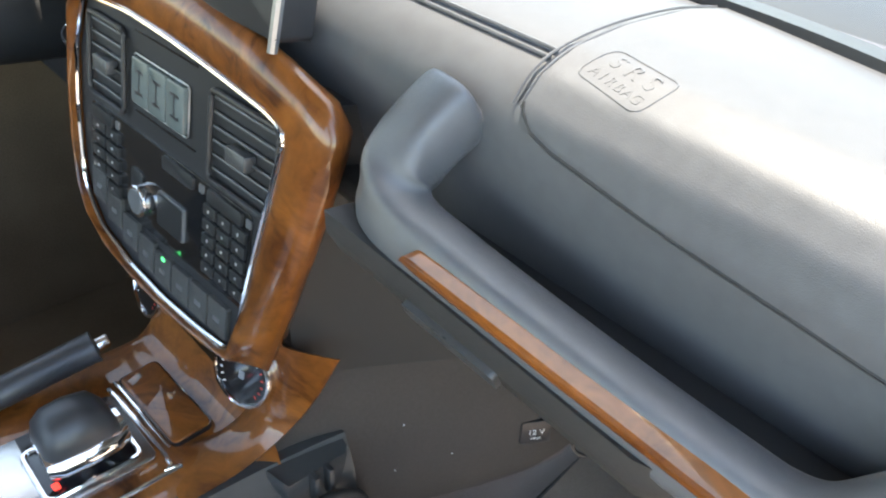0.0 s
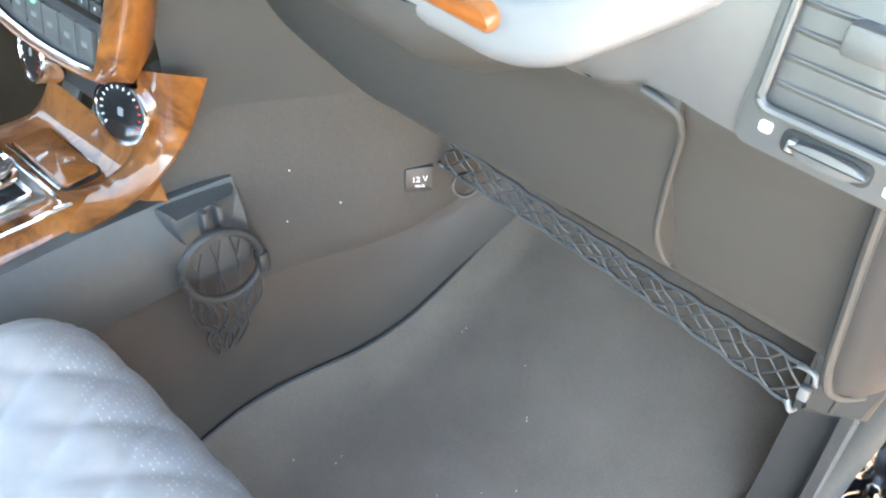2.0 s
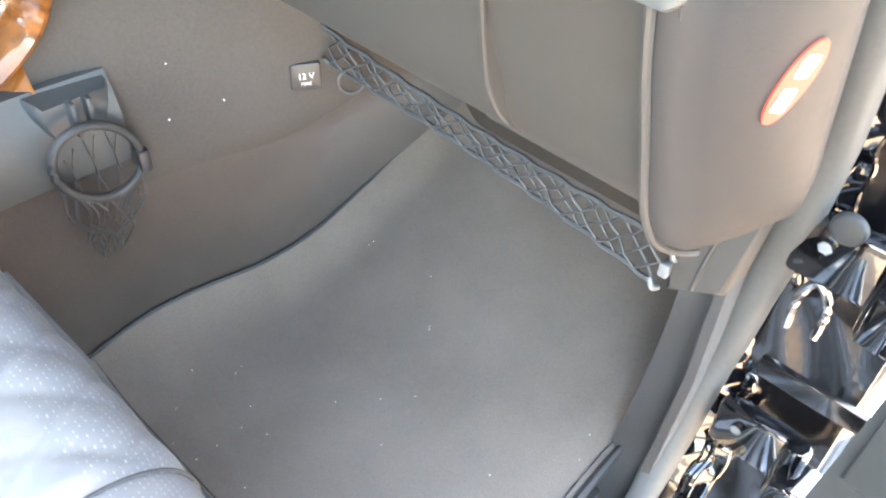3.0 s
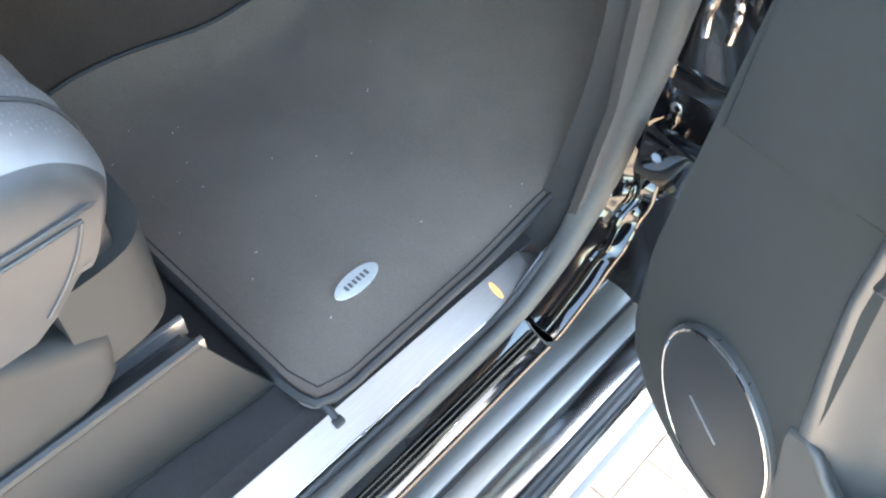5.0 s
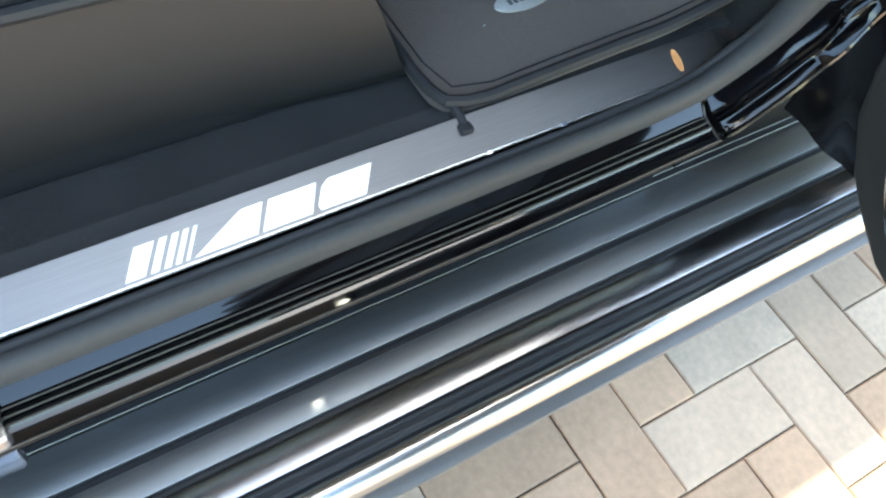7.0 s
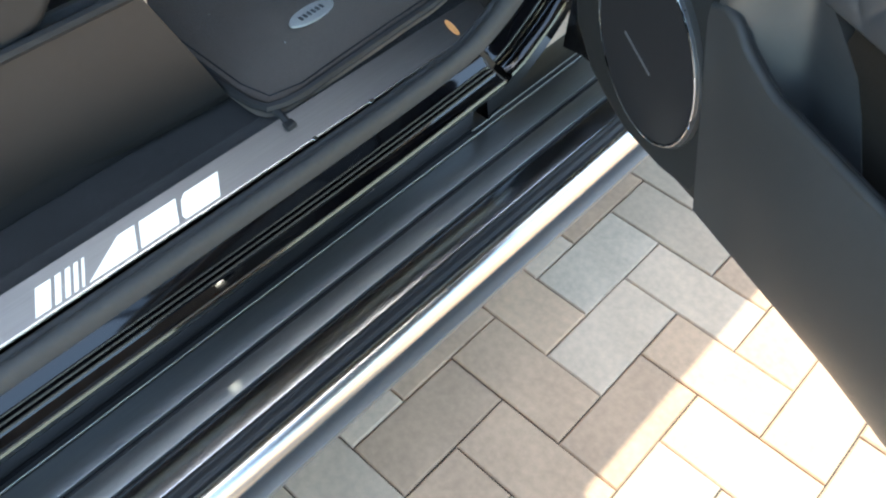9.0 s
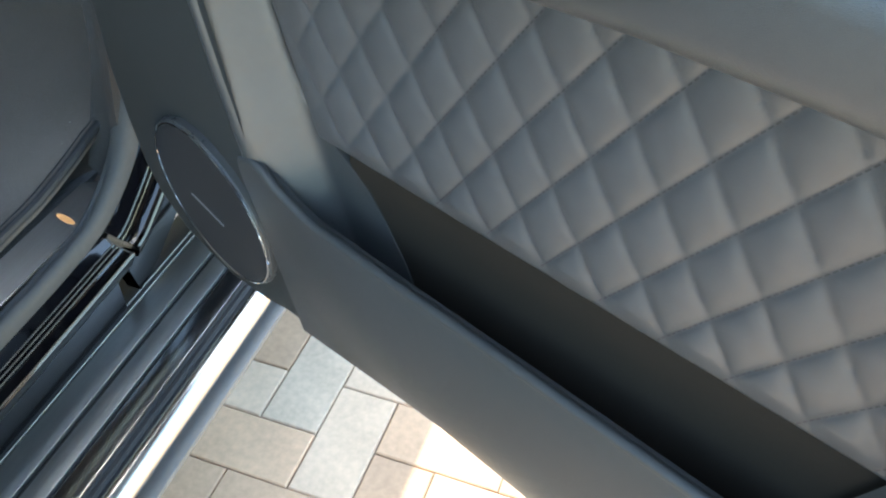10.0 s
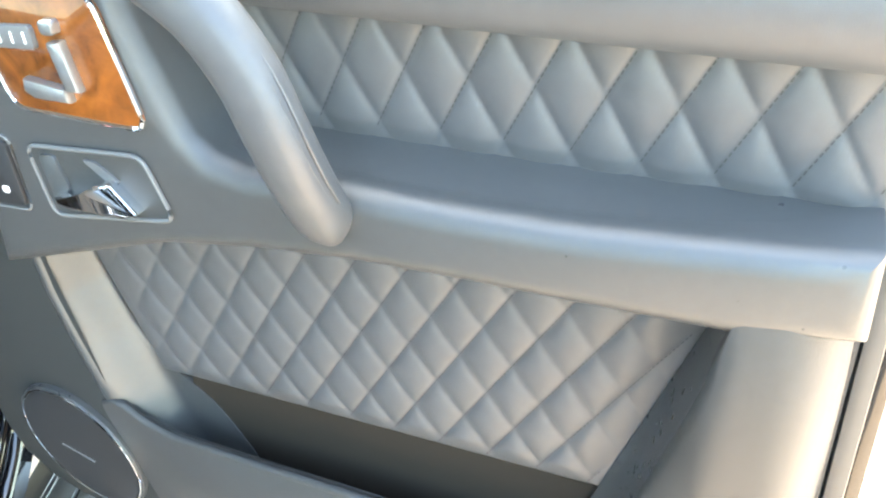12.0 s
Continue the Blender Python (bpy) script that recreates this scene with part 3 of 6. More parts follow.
part("plate_tip", prism([(-0.0210, 0.0285), (0.0150, 0.0285), (0.0130, 0.036), (0.004, 0.047), (-0.0040, 0.046), (-0.0210, 0.026)], -0.0015, 0.0012, TILT, bev=0.0006), STEEL, plate)


part("plate_edge", tube([TILT @ Vector((0.0150, y, 0.0002)) for y in (-1.0, -0.5, 0.0, 0.036)], 0.0018, 8, steps=1), ALU, plate, "bright rolled outer edge")
for y in (-0.241, -0.165, -0.030):
    part("plate_clip", box(-0.0022, 0.0022, -0.003, 0.003, -0.001, 0.0012, 0.0006, 1, TILT @ Matrix.Translation((0.0155, y, 0.0012))), CHROME, plate, "small bright clip")


def mark(pts):
    """A slanted flat shape: (along 0..1, up 0..1) on a mark 0.187 long."""
    out = []
    for a, b in pts:
        out.append((0.0118 - b * 0.0215, -0.536 + 0.187 * a + 0.014 * b))
    return prism(out, 0.0010, 0.0021, TILT)


for a, w in ((0.0, 0.075), (0.095, 0.030), (0.145, 0.026), (0.188, 0.022), (0.228, 0.014)):
    part("lit_bar", mark([(a, 0), (a + w, 0), (a + w, 1), (a, 1)]), LIT, plate, "lit white slanted bar")
part("lit_shape", mark([(0.262, 0), (0.515, 0), (0.505, 1.0), (0.415, 1.0)]), LIT, plate)
part("lit_shape", mark([(0.535, 0), (0.745, 0), (0.735, 1), (0.53, 1)]), LIT, plate)
part("lit_shape", mark([(0.785, 0.0), (0.985, 0.0), (0.985, 1), (0.785, 1), (0.765, 0.8), (0.765, 0.2)]), LIT, plate)
# amber reflection in the steel, laid on as a faintly glowing ellipse
part("amber_reflection", prism([(0.0115 * math.cos(2 * math.pi * i / 28) - 0.003, 0.0042 * math.sin(2 * math.pi * i / 28) - 0.026) for i in range(28)], 0.0010, 0.0017, TILT), AMBER_GLOW, plate, "amber patch standing in for a reflection on the plate")

# ---- cabin floor and tunnel ----
part("floor_carpet", box(-0.50, 0.8965, -2.28, 0.30, 0.40, 0.497), CARPET, body, "black loop carpet")
part("sill_carpet", loft([[(0.872, y, 0.4972), (0.890, y, 0.5045), (0.8985, y, 0.5060), (0.8985, y, 0.480), (0.872, y, 0.480)] for y in (-1.0, -0.5, 0.06)]), CARPET, body)
# driver's floor, side and toe board carry the flare veil in their colour
part("driver_carpet", box(-0.49, 0.10, -0.95, 0.30, 0.4975, 0.5005), DRIVER_VEIL, body, "driver's side carpet, coloured lighter and browner for flare veil")
part("driver_side_lining", box(-0.4995, -0.488, -1.0, 0.30, 0.501, 1.20), DRIVER_VEIL, body)
part("driver_toe_board", box(-0.487, 0.29, 0.31, 0.34, 0.501, 1.18), DRIVER_VEIL, body)
part("toe_board", loft([[(0.30, 0.02, 0.49), (0.93, 0.02, 0.49)], [(0.30, 0.24, 0.575), (0.93, 0.24, 0.575)], [(0.30, 0.33, 0.64), (0.93, 0.33, 0.64)], [(0.30, 0.405, 0.86), (0.93, 0.405, 0.86)], [(0.30, 0.41, 1.15), (0.93, 0.41, 1.15)]], closed=False), BROWN_CARPET, body)


def tunnel_x(y, z):
    s = min(1, max(0, (y + 0.22) / 0.30))
    s = s * s * (3 - 2 * s)
    g = min(1, max(0, (z - 0.52) / 0.28))
    return 0.352 + 0.018 * (1 - g) + s * (0.035 + 0.092 * g * g)


def tunnel_top(y):
    s = min(1, max(0, (y + 0.27) / 0.10))
    return 0.80 + 0.21 * s * s * (3 - 2 * s)


tunnel = part("tunnel_side", sheet(lambda a, b: (tunnel_x(-0.95 + 1.36 * a, 0.49 + (tunnel_top(-0.95 + 1.36 * a) - 0.49) * b), -0.95 + 1.36 * a, 0.49 + (tunnel_top(-0.95 + 1.36 * a) - 0.49) * b), 76, 24, 0.05, (1, 0, 0)), BROWN_CARPET, body, "brown-black carpeted side of the tunnel")
TRIM_LOW = [(-0.40, 0.815), (-0.26, 0.817), (-0.22, 0.798), (-0.17, 0.757), (-0.14, 0.747), (-0.10, 0.756), (-0.055, 0.766), (-0.02, 0.772), (0.014, 0.786), (0.037, 0.805), (0.07, 0.812), (0.12, 0.83)]


def trim_point(a, b):
    y = -0.30 + 0.40 * a
    low = table_at(TRIM_LOW, y)
    z = low + (tunnel_top(y) - 0.004 - low) * b
    return (tunnel_x(y, z) + 0.0028 - 0.0022 * max(0, 1 - b * 14), y, z)


trim = part("tunnel_trim", sheet(trim_point, 60, 16, 0.006, (1, 0, 0)), TUNNELTRIM, body, "smoother grey-brown upper tunnel lining")
part("kick_panel", loft([[(0.928, 0.075 + d, z), (0.92, 0.40, z), (0.95, 0.40, z), (0.938, 0.075 + d, z)] for z, d in ((0.50, -0.06), (0.56, -0.01), (0.70, 0.02), (0.86, 0.01), (1.05, -0.04))]), CARPET, body, "carpeted kick panel")
part("hinge_pillar", sheet(lambda a, b: (0.950 + 0.115 * a, 0.148 + 0.0035 * math.sin(9 * a + 14 * b) * math.sin(23 * b + 3 * a), 0.40 + 0.84 * b), 16, 60, 0.05, (0, -1, 0)), JAMBPAINT, body, "black pressed-metal pillar behind the hinges", sharp=70)
part("threshold_carpet", along([(0.880, 0.004), (0.900, -0.002), (0.920, -0.003), (0.940, -0.002), (0.940, 0.03), (0.880, 0.03)], [(0.052, 0.498), (0.078, 0.545), (0.117, 0.630), (0.133, 0.740), (0.124, 0.850), (0.103, 0.950)]), CARPET, body, "carpet rising beside the door seal", sharp=60)
part("kick_corner", prism([(0.905, 0.853), (0.927, 0.867), (0.951, 0.879), (0.957, 0.95), (0.957, 1.03), (0.896, 1.03), (0.899, 0.93)], -0.070, -0.030, axes((0, 0, 0), (1, 0, 0), (0, 0, 1)), bev=0.004), DASH_GREY, body, "grey end bracket under the dash")
part("kick_ridge", tube([(0.926, 0.031, 0.869), (0.929, 0.030, 0.900), (0.934, 0.030, 0.935)], 0.0022, 8), DASH_GREY, body)
# lower bolster of the tunnel in smooth plastic below the wood
part("console_side", sheet(lambda a, b: (0.366 - 0.010 * b + 0.012 * math.sin(math.pi * b) + (0.02 * max(0, (a - 0.75) / 0.25) ** 2), -0.95 + 0.80 * a, 0.795 + 0.103 * b - 0.03 * (1 - a)), 40, 8, 0.03, (1, 0, 0)), CONSOLESKIN, body, "smooth grey side of the centre console")

mat = thing("floor_mat", (0.63, 0.0, 0.4975), "charcoal velour floor mat with bound edge and oval badge", "floor mat")


def mat_z(x, y):
    return 0.513 + 0.03 * max(0, min(1, (y + 0.264) / 0.2)) * 0.4 + 0.085 * max(0, (y + 0.05) / 0.30) ** 1.4 + min(0.066, 0.030 + 0.125 * (y + 0.25)) * max(0, (0.47 - x) / 0.09) ** 2


def mat_point(a, b):
    y = -0.264 + 0.62 * b
    left = tunnel_x(y, 0.57) + 0.004
    x = left + (0.893 - left) * a
    r = 0.03
    for cx, cy in ((0.893 - r, -0.264 + r),):
        if x > cx and y < cy:
            dx, dy = (x - cx) / r, (y - cy) / r
            k = max(abs(dx), abs(dy)) / max(1e-6, math.hypot(dx, dy))
            x, y = cx + dx * r * k, cy + dy * r * k
    if b > 0.62:
        x -= 0.03 * ((b - 0.62) / 0.38) ** 2 * a
    return (x, y, mat_z(x, y))


part("mat_face", sheet(mat_point, 48, 48, 0.012, (0, 0, 1)), MATPILE, mat, "charcoal velour pile")
rim = [Vector(p) + Vector((0, 0, 0.0005)) for p in [mat_point(a / 24, 0) for a in range(23)] + [mat_point(1 - 0.004, 0.0), ] + [mat_point(1, b / 30) for b in range(2, 17)]] + [Vector((0.895, 0.088, mat_z(0.893, 0.085) + 0.001)), Vector((0.903, 0.100, mat_z(0.893, 0.085) + 0.002))]
part("mat_edge_line", tube([Vector(mat_point(0, b / 24)) + Vector((0.001, 0, 0.001)) for b in range(25)], 0.0028, 6, steps=1), RUBBER, mat, "dark inner edge")
part("bound_edge", tube(rim, 0.0055, 8, steps=2), RUBBER, mat, "black bound edge")
part("inner_seam", tube([Vector((p.x - (0.012 if p.x > 0.8 else 0), p.y + (0.012 if p.y < -0.2 else 0), p.z + 0.0006)) for p in rim], 0.0009, 5, steps=1), RUBBER, mat)
badge_m = axes((0.810, -0.134, 0.5225), (-0.06, 1, 0), (-1, -0.06, 0))
oval = [(0.031 * math.cos(2 * math.pi * i / 36), 0.0125 * math.sin(2 * math.pi * i / 36)) for i in range(36)]
badge = part("badge", prism(oval, 0, 0.0025, badge_m, bev=0.001), PALE, mat, "silver oval badge")
for k in range(6):
    part("badge_mark", prism(rrect(-0.017 + 0.006 * k, -0.0135 + 0.006 * k, -0.0035, 0.0035, 0.001), 0.0024, 0.0030, badge_m), BTN, badge)
lint = bmesh.new()
lr = random.Random(11)
for n in range(26):
    x, y = lr.uniform(0.45, 0.88), lr.uniform(-0.25, 0.12)
    c = Vector((x, y, mat_z(x, y) + 0.0012))
    d = Vector((lr.uniform(-1, 1), lr.uniform(-1, 1), 0)).normalized() * lr.uniform(0.0006, 0.0016)
    s = Vector((-d.y, d.x, 0)).normalized() * 0.0004
    lint.faces.new([lint.verts.new(q) for q in (c - d - s, c + d - s, c + d + s, c - d + s)])
lt = part("lint", lint, WHITE, mat, "pale specks of lint")
lt["kind"] = "stuff"
part("mat_clip", join(tube([(0.880, -0.252, 0.512), (0.897, -0.251, 0.508), (0.909, -0.252, 0.5035)], 0.0045, 8), box(0.904, 0.914, -0.258, -0.246, 0.5015, 0.509, 0.002)), RUBBER, mat, "black rubber clip")

# ---- open passenger door ----
DOOR_X, HINGE = Vector((0.9375, -0.3480, 0)), Vector((0.9996, -0.021, 0))
FD = axes(HINGE, DOOR_X, (0, 0, 1))


def dp(u, z, w):
    """A place on the door: along it from the hinge, up, and out towards the cabin side."""
    return FD @ Vector((u, z, w))


door = thing("passenger_door", dp(0.45, 0.47, -0.05), "open front passenger door with quilted grey-black leather lining", "car door")
EDGE = [(0.092, 1.22), (0.080, 0.95), (0.068, 0.74), (0.064, 0.687), (0.070, 0.640), (0.084, 0.606), (0.117, 0.574), (0.150, 0.560), (0.184, 0.553), (0.28, 0.540), (0.45, 0.518), (0.88, 0.470), (0.895, 0.48), (0.90, 1.22)]
part("outer_skin", prism(EDGE, -0.115, -0.060, FD, bev=0.01), PAINT, door, "gloss black painted outer skin")
FRONT = [(0.098, 1.235), (0.086, 0.95), (0.073, 0.74), (0.069, 0.687), (0.075, 0.643), (0.088, 0.609), (0.119, 0.578), (0.151, 0.564), (0.184, 0.561), (0.235, 0.5605), (0.284, 0.5570), (0.282, 0.60), (0.266, 0.70), (0.240, 0.76), (0.222, 0.88), (0.235, 1.0), (0.25, 1.235)]
part("front_panel", prism(FRONT, -0.06, 0.0, FD, bev=0.010, seg=3), FRONTSKIN, door, "smooth dark front panel")
part("back_board", prism([(0.20, 0.56), (0.86, 0.49), (0.874, 0.50), (0.874, 1.235), (0.22, 1.235)], -0.0605, -0.052, FD), PANEL, door)
# slanted rib between front panel and quilting, running on into the pocket as a smooth lining
RIB_L = [(0.95, 0.224), (0.896, 0.2270), (0.848, 0.2300), (0.793, 0.2405), (0.734, 0.2545), (0.66, 0.274), (0.58, 0.300)]
RIB_R = [(0.95, 0.238), (0.90, 0.2440), (0.85, 0.2525), (0.80, 0.2660), (0.77, 0.2780), (0.75, 0.292), (0.735, 0.312), (0.715, 0.336), (0.693, 0.3520), (0.66, 0.371), (0.58, 0.405)]


def rib_point(a, b):
    z = 0.945 - 0.360 * a
    left, right = table_at(RIB_L, z) - 0.012, table_at(RIB_R, z)
    u = left + (right - left) * b
    drop = 0.5 - 0.5 * math.cos(math.pi * min(1, (u - left) / (0.034 + 0.026 * a)))
    return dp(u, z, 0.0045 - 0.046 * drop ** 1.2 - 0.0035 * max(0, 1 - b * 6))


part("lining_rib", sheet(rib_point, 72, 16, 0.012, FD.to_3x3() @ Vector((0, 0, 1))), PANEL, door, "pale grey sculpted rib", sharp=70)


def quilt(u0t, u0b, u1t, u1b, zt0, zt1, zb0, zb1, w, amp, dw, dh, u_ref, z_ref, slope, nu, nv, fade=14):
    def f(a, b):
        zb = zb0 + (zb1 - zb0) * a
        zt = zt0 + (zt1 - zt0) * a
        z = zb + (zt - zb) * b
        u = (u0b + (u0t - u0b) * b) * (1 - a) + (u1b + (u1t - u1b) * b) * a
        edge = min(1, 14 * min(a, 1 - a, 1 - b), fade * b + 0.05)
        return dp(u, z, w + amp * pillow(u - u_ref, z - z_ref + slope * (u - u_ref), dw, dh) * edge)
    return sheet(f, nu, nv, 0.02, FD.to_3x3() @ Vector((0, 0, 1)))


def stitches(u0, u1, z0, z1, w, dw, dh, u_ref, z_ref, slope, inside):
    """Short raised threads along the quilting's seams."""
    out = bmesh.new()
    step_, long_ = 0.0046, 0.0030
    for sgn in (-1,):
        k0 = int(math.floor(((u0 - u_ref) / dw - abs(z1 - z_ref) / dh))) - 4
        k1 = int(math.ceil(((u1 - u_ref) / dw + abs(z1 - z_ref) / dh))) + 4
        for k in range(k0, k1 + 1):
            d = Vector((dw, -sgn * dh)).normalized()
            # the line (u - u_ref)/dw + sgn*(z - z_ref)/dh = k
            p = Vector((u_ref + k * dw, z_ref))
            s = -0.4
            while s < 0.4:
                q = p + d * s
                q.y -= slope * (q.x - u_ref)
                if u0 < q.x < u1 and z0 < q.y < z1 and inside(q.x, q.y):
                    side = Vector((-d.y, d.x)) * 0.0005
                    a, b = q - d * long_ / 2, q + d * long_ / 2
                    vs = [out.verts.new(dp(c.x, c.y, w + h)) for c, h in ((a - side, 0.0004), (b - side, 0.0004), (b + side, 0.0004), (a + side, 0.0004))]
                    out.faces.new(vs)
                s += step_
    return out


QW, QH, QU, QZ, QS = 0.0435, 0.0640, 0.4760, 0.9050, 0.0465
lowq = part("lower_quilting", quilt(0.222, 0.292, 0.818, 0.722, 0.966, 0.966, 0.7475, 0.7240, -0.037, 0.0049, QW, QH, QU, QZ, QS, 240, 110), LEATHER, door, "diamond-quilted leather pocket lining", sharp=180)
th = part("stitching", stitches(0.26, 0.79, 0.72, 0.94, -0.0352, QW, QH, QU, QZ, QS, lambda u, z: u > 0.40 and u < 0.785 - 0.40 * (0.9 - z) and z > 0.752 - 0.055 * (u - 0.30)), STITCH, lowq)
th["kind"] = "stuff"
part("upper_quilting", quilt(0.44, 0.44, 0.884, 0.884, 1.142, 1.106, 1.030, 1.002, -0.015, 0.0050, 0.0427, 0.0765, 0.5505, 1.0797, 0.075, 200, 64, 6.5), LEATHER, door, "diamond-quilted leather upper lining", sharp=180)
th = part("stitching", stitches(0.46, 0.880, 1.00, 1.13, -0.0130, 0.0427, 0.0765, 0.5505, 1.0797, 0.075, lambda u, z: 1.041 - 0.06 * (u - 0.522) < z < 1.125 - 0.08 * (u - 0.522)), STITCH, door)
th["kind"] = "stuff"
# door pocket: dark back and bulging front wall
part("pocket_back", prism([(0.30, 0.55), (0.84, 0.50), (0.84, 0.74), (0.72, 0.735), (0.32, 0.752)], -0.0515, -0.0425, FD), POCKET, door, "grey-brown pocket interior")


RIDGE = [(0.240, 0.720), (0.250, 0.7265), (0.262, 0.7235), (0.275, 0.711), (0.290, 0.702), (0.310, 0.694), (0.40, 0.686), (0.50, 0.679), (0.65, 0.668), (0.72, 0.664), (0.90, 0.650)]


def bin_point(a, b):
    u = 0.240 + 0.636 * a
    zb = 0.547 - 0.135 * (u - 0.236) + 0.012 * max(0, 1 - (u - 0.240) / 0.16)
    zt = table_at(RIDGE, u)
    if u > 0.715:
        zt += (0.970 - zt) * min(1, (u - 0.715) / 0.095) ** 1.3
    z = zb + (zt - zb) * b
    front = 0.240 + 0.30 * max(0, 0.714 - z)
    u = front + (0.876 - front) * a
    s = min(1, a / 0.25)
    w = 0.0035 + 0.014 * s * s * (3 - 2 * s) * math.sin(math.pi * b) ** 0.8 - 0.018 * (1 - b) ** 2.2 * min(1, a / 0.25)
    k = min(1, max(0, (u - 0.725) / 0.075)) * min(1, max(0, (z - 0.66) / 0.27))
    w += 0.0405 * k * k * (3 - 2 * k)
    return dp(u, z, w - 0.055 * max(0, (u - 0.830) / 0.046) ** 2.8)


part("pocket_front", sheet(bin_point, 110, 20, 0.014, FD.to_3x3() @ Vector((0, 0, 1))), LOWPANEL, door, "grey bulging pocket front", sharp=60)
part("pocket_rim", tube([Vector(bin_point(0.755 * a / 40, 1)) + FD.to_3x3() @ Vector((0, 0, -0.005)) for a in range(41)], 0.0050, 8, steps=1), LOWPANEL, door, "rounded pocket rim", sharp=70)


def pocket_end(a, b):
    rim_ = FD.inverted() @ Vector(bin_point(0.745 + 0.151 * a, 1))
    uq = 0.7135 + 0.400 * (rim_.y - 0.7075)
    return dp(uq + (rim_.x - uq) * b, rim_.y, -0.0350 + (rim_.z - 0.004 + 0.0350) * b - 0.005 * math.sin(math.pi * b))


part("pocket_end", sheet(pocket_end, 30, 8, 0.004, (-0.94, 0.35, 0)), PANEL, door, "sloping end of the pocket", sharp=60)
part("pocket_floor", prism([(0.27, 0.0), (0.80, 0.0), (0.80, 0.030), (0.27, 0.030)], -0.003, 0.003, axes(dp(0.04, 0.565, -0.045), DOOR_X, FD.to_3x3() @ Vector((0, 0, 1)))), POCKET, door)
part("upper_front_panel", prism([(0.090, 0.876), (0.15, 0.893), (0.245, 0.912), (0.255, 1.0), (0.262, 1.235), (0.104, 1.235), (0.094, 0.95)], -0.01, 0.0045, FD, bev=0.004, seg=3), FRONTSKIN, door, "upper front panel above a soft crease")
# armrest with the switch block in front
ARM = [(0.236, 0.905), (0.244, 0.97), (0.262, 1.06), (0.280, 1.140), (0.424, 1.140), (0.430, 1.115), (0.440, 1.088), (0.449, 1.060), (0.457, 1.041), (0.472, 1.027), (0.495, 1.021), (0.53, 1.019), (0.57, 1.017), (0.64, 1.011), (0.71, 1.008), (0.775, 1.009), (0.83, 1.011), (0.877, 1.013), (0.877, 0.956), (0.806, 0.949), (0.71, 0.953), (0.636, 0.957), (0.57, 0.959), (0.49, 0.957), (0.41, 0.949), (0.335, 0.930)]
part("armrest", padded(ARM, -0.045, 0.046, 0.017, FD), PANEL, door, "padded grey armrest")


def arm_slope(a, b):
    u = 0.474 + 0.402 * a
    top = table_at(ARM[9:18], u)
    back = 1.033 - 0.060 * (u - 0.522)
    return dp(u, top - 0.0016 + (back - top + 0.0016) * b ** 1.3, 0.030 - 0.050 * b)


part("armrest_top", sheet(arm_slope, 40, 8, 0.006, (0, 0, 1)), PANEL, door, "gently sloping armrest top", sharp=60)
part("grip_recess", prism([(0.39, 1.18), (0.40, 1.09), (0.42, 1.04), (0.48, 1.00), (0.575, 1.00), (0.565, 1.07), (0.545, 1.18)], -0.045, -0.016, FD, bev=0.004), PANEL, door)
part("top_rail", tube([dp(0.10, 1.194, -0.005), dp(0.45, 1.168, 0.0), dp(0.886, 1.138, -0.005)], 0.0, shape=[(-0.045, -0.045), (0.012, -0.044), (0.022, -0.034), (0.026, -0.01), (0.018, 0.02), (0.0, 0.04), (-0.045, 0.045)], up=(0, 0, 1)), LEATHER, door, "padded leather top rail")
grip = part("grab_handle", tube([dp(0.405, 1.168, 0.040), dp(0.450, 1.166, 0.066), dp(0.495, 1.156, 0.082), dp(0.528, 1.136, 0.088), dp(0.548, 1.106, 0.088), dp(0.558, 1.074, 0.086), dp(0.562, 1.042, 0.077), dp(0.562, 1.014, 0.063), dp(0.560, 1.001, 0.054), dp(0.557, 0.989, 0.046)], 0.0,
                               shape=[(0.0176 * math.copysign(abs(math.cos(a)) ** 0.7, math.cos(a)), 0.0165 * math.copysign(abs(math.sin(a)) ** 0.7, math.sin(a))) for a in [2 * math.pi * i / 16 for i in range(16)]], up=tuple(FD.to_3x3() @ Vector((0, 0, 1))), steps=8,
                               radii=lambda s: 1.0 if s < 0.86 else 1.0 - 14.0 * (s - 0.86) ** 2), LEATHER, door, "leather-wrapped pull handle", sharp=80)
for n, (du, dw) in enumerate(((0.0162, 0.0070), (0.0182, 0.0020))):
    part("grip_seam", tube([dp(u + du, z + 0.002, w + dw) for u, z, w in ((0.528, 1.136, 0.088), (0.548, 1.106, 0.088), (0.558, 1.074, 0.086), (0.562, 1.042, 0.077), (0.562, 1.018, 0.064))], 0.0011, 6, steps=4), LEATHER, grip, "stitched seam of the grip")
# release lever in its frame
lf = rounded([(0.3155, 1.0245), (0.4195, 1.0255), (0.4345, 0.977), (0.3225, 0.968)], 0.010)
part("lever_recess", prism(lf, 0.0455, 0.0475, FD), LOWPANEL, door, "dark lever recess")
part("lever_frame", tube([dp(u, z, 0.048) for u, z in lf], 0.0018, 6, loop=True, steps=1), BTN, door, "thin grey frame")
part("release_lever", prism(rounded([(0.336, 0.990), (0.366, 0.992), (0.376, 1.0025), (0.391, 1.006), (0.410, 0.982), (0.394, 0.979), (0.366, 0.981), (0.338, 0.981)], 0.003, 2), 0.047, 0.058, FD, bev=0.003), CHROME, door, "chrome release lever")
part("lever_cup", prism(rounded([(0.326, 1.019), (0.341, 1.019), (0.347, 0.994), (0.330, 0.976)], 0.004), 0.047, 0.050, FD, bev=0.0015), PANEL, door)
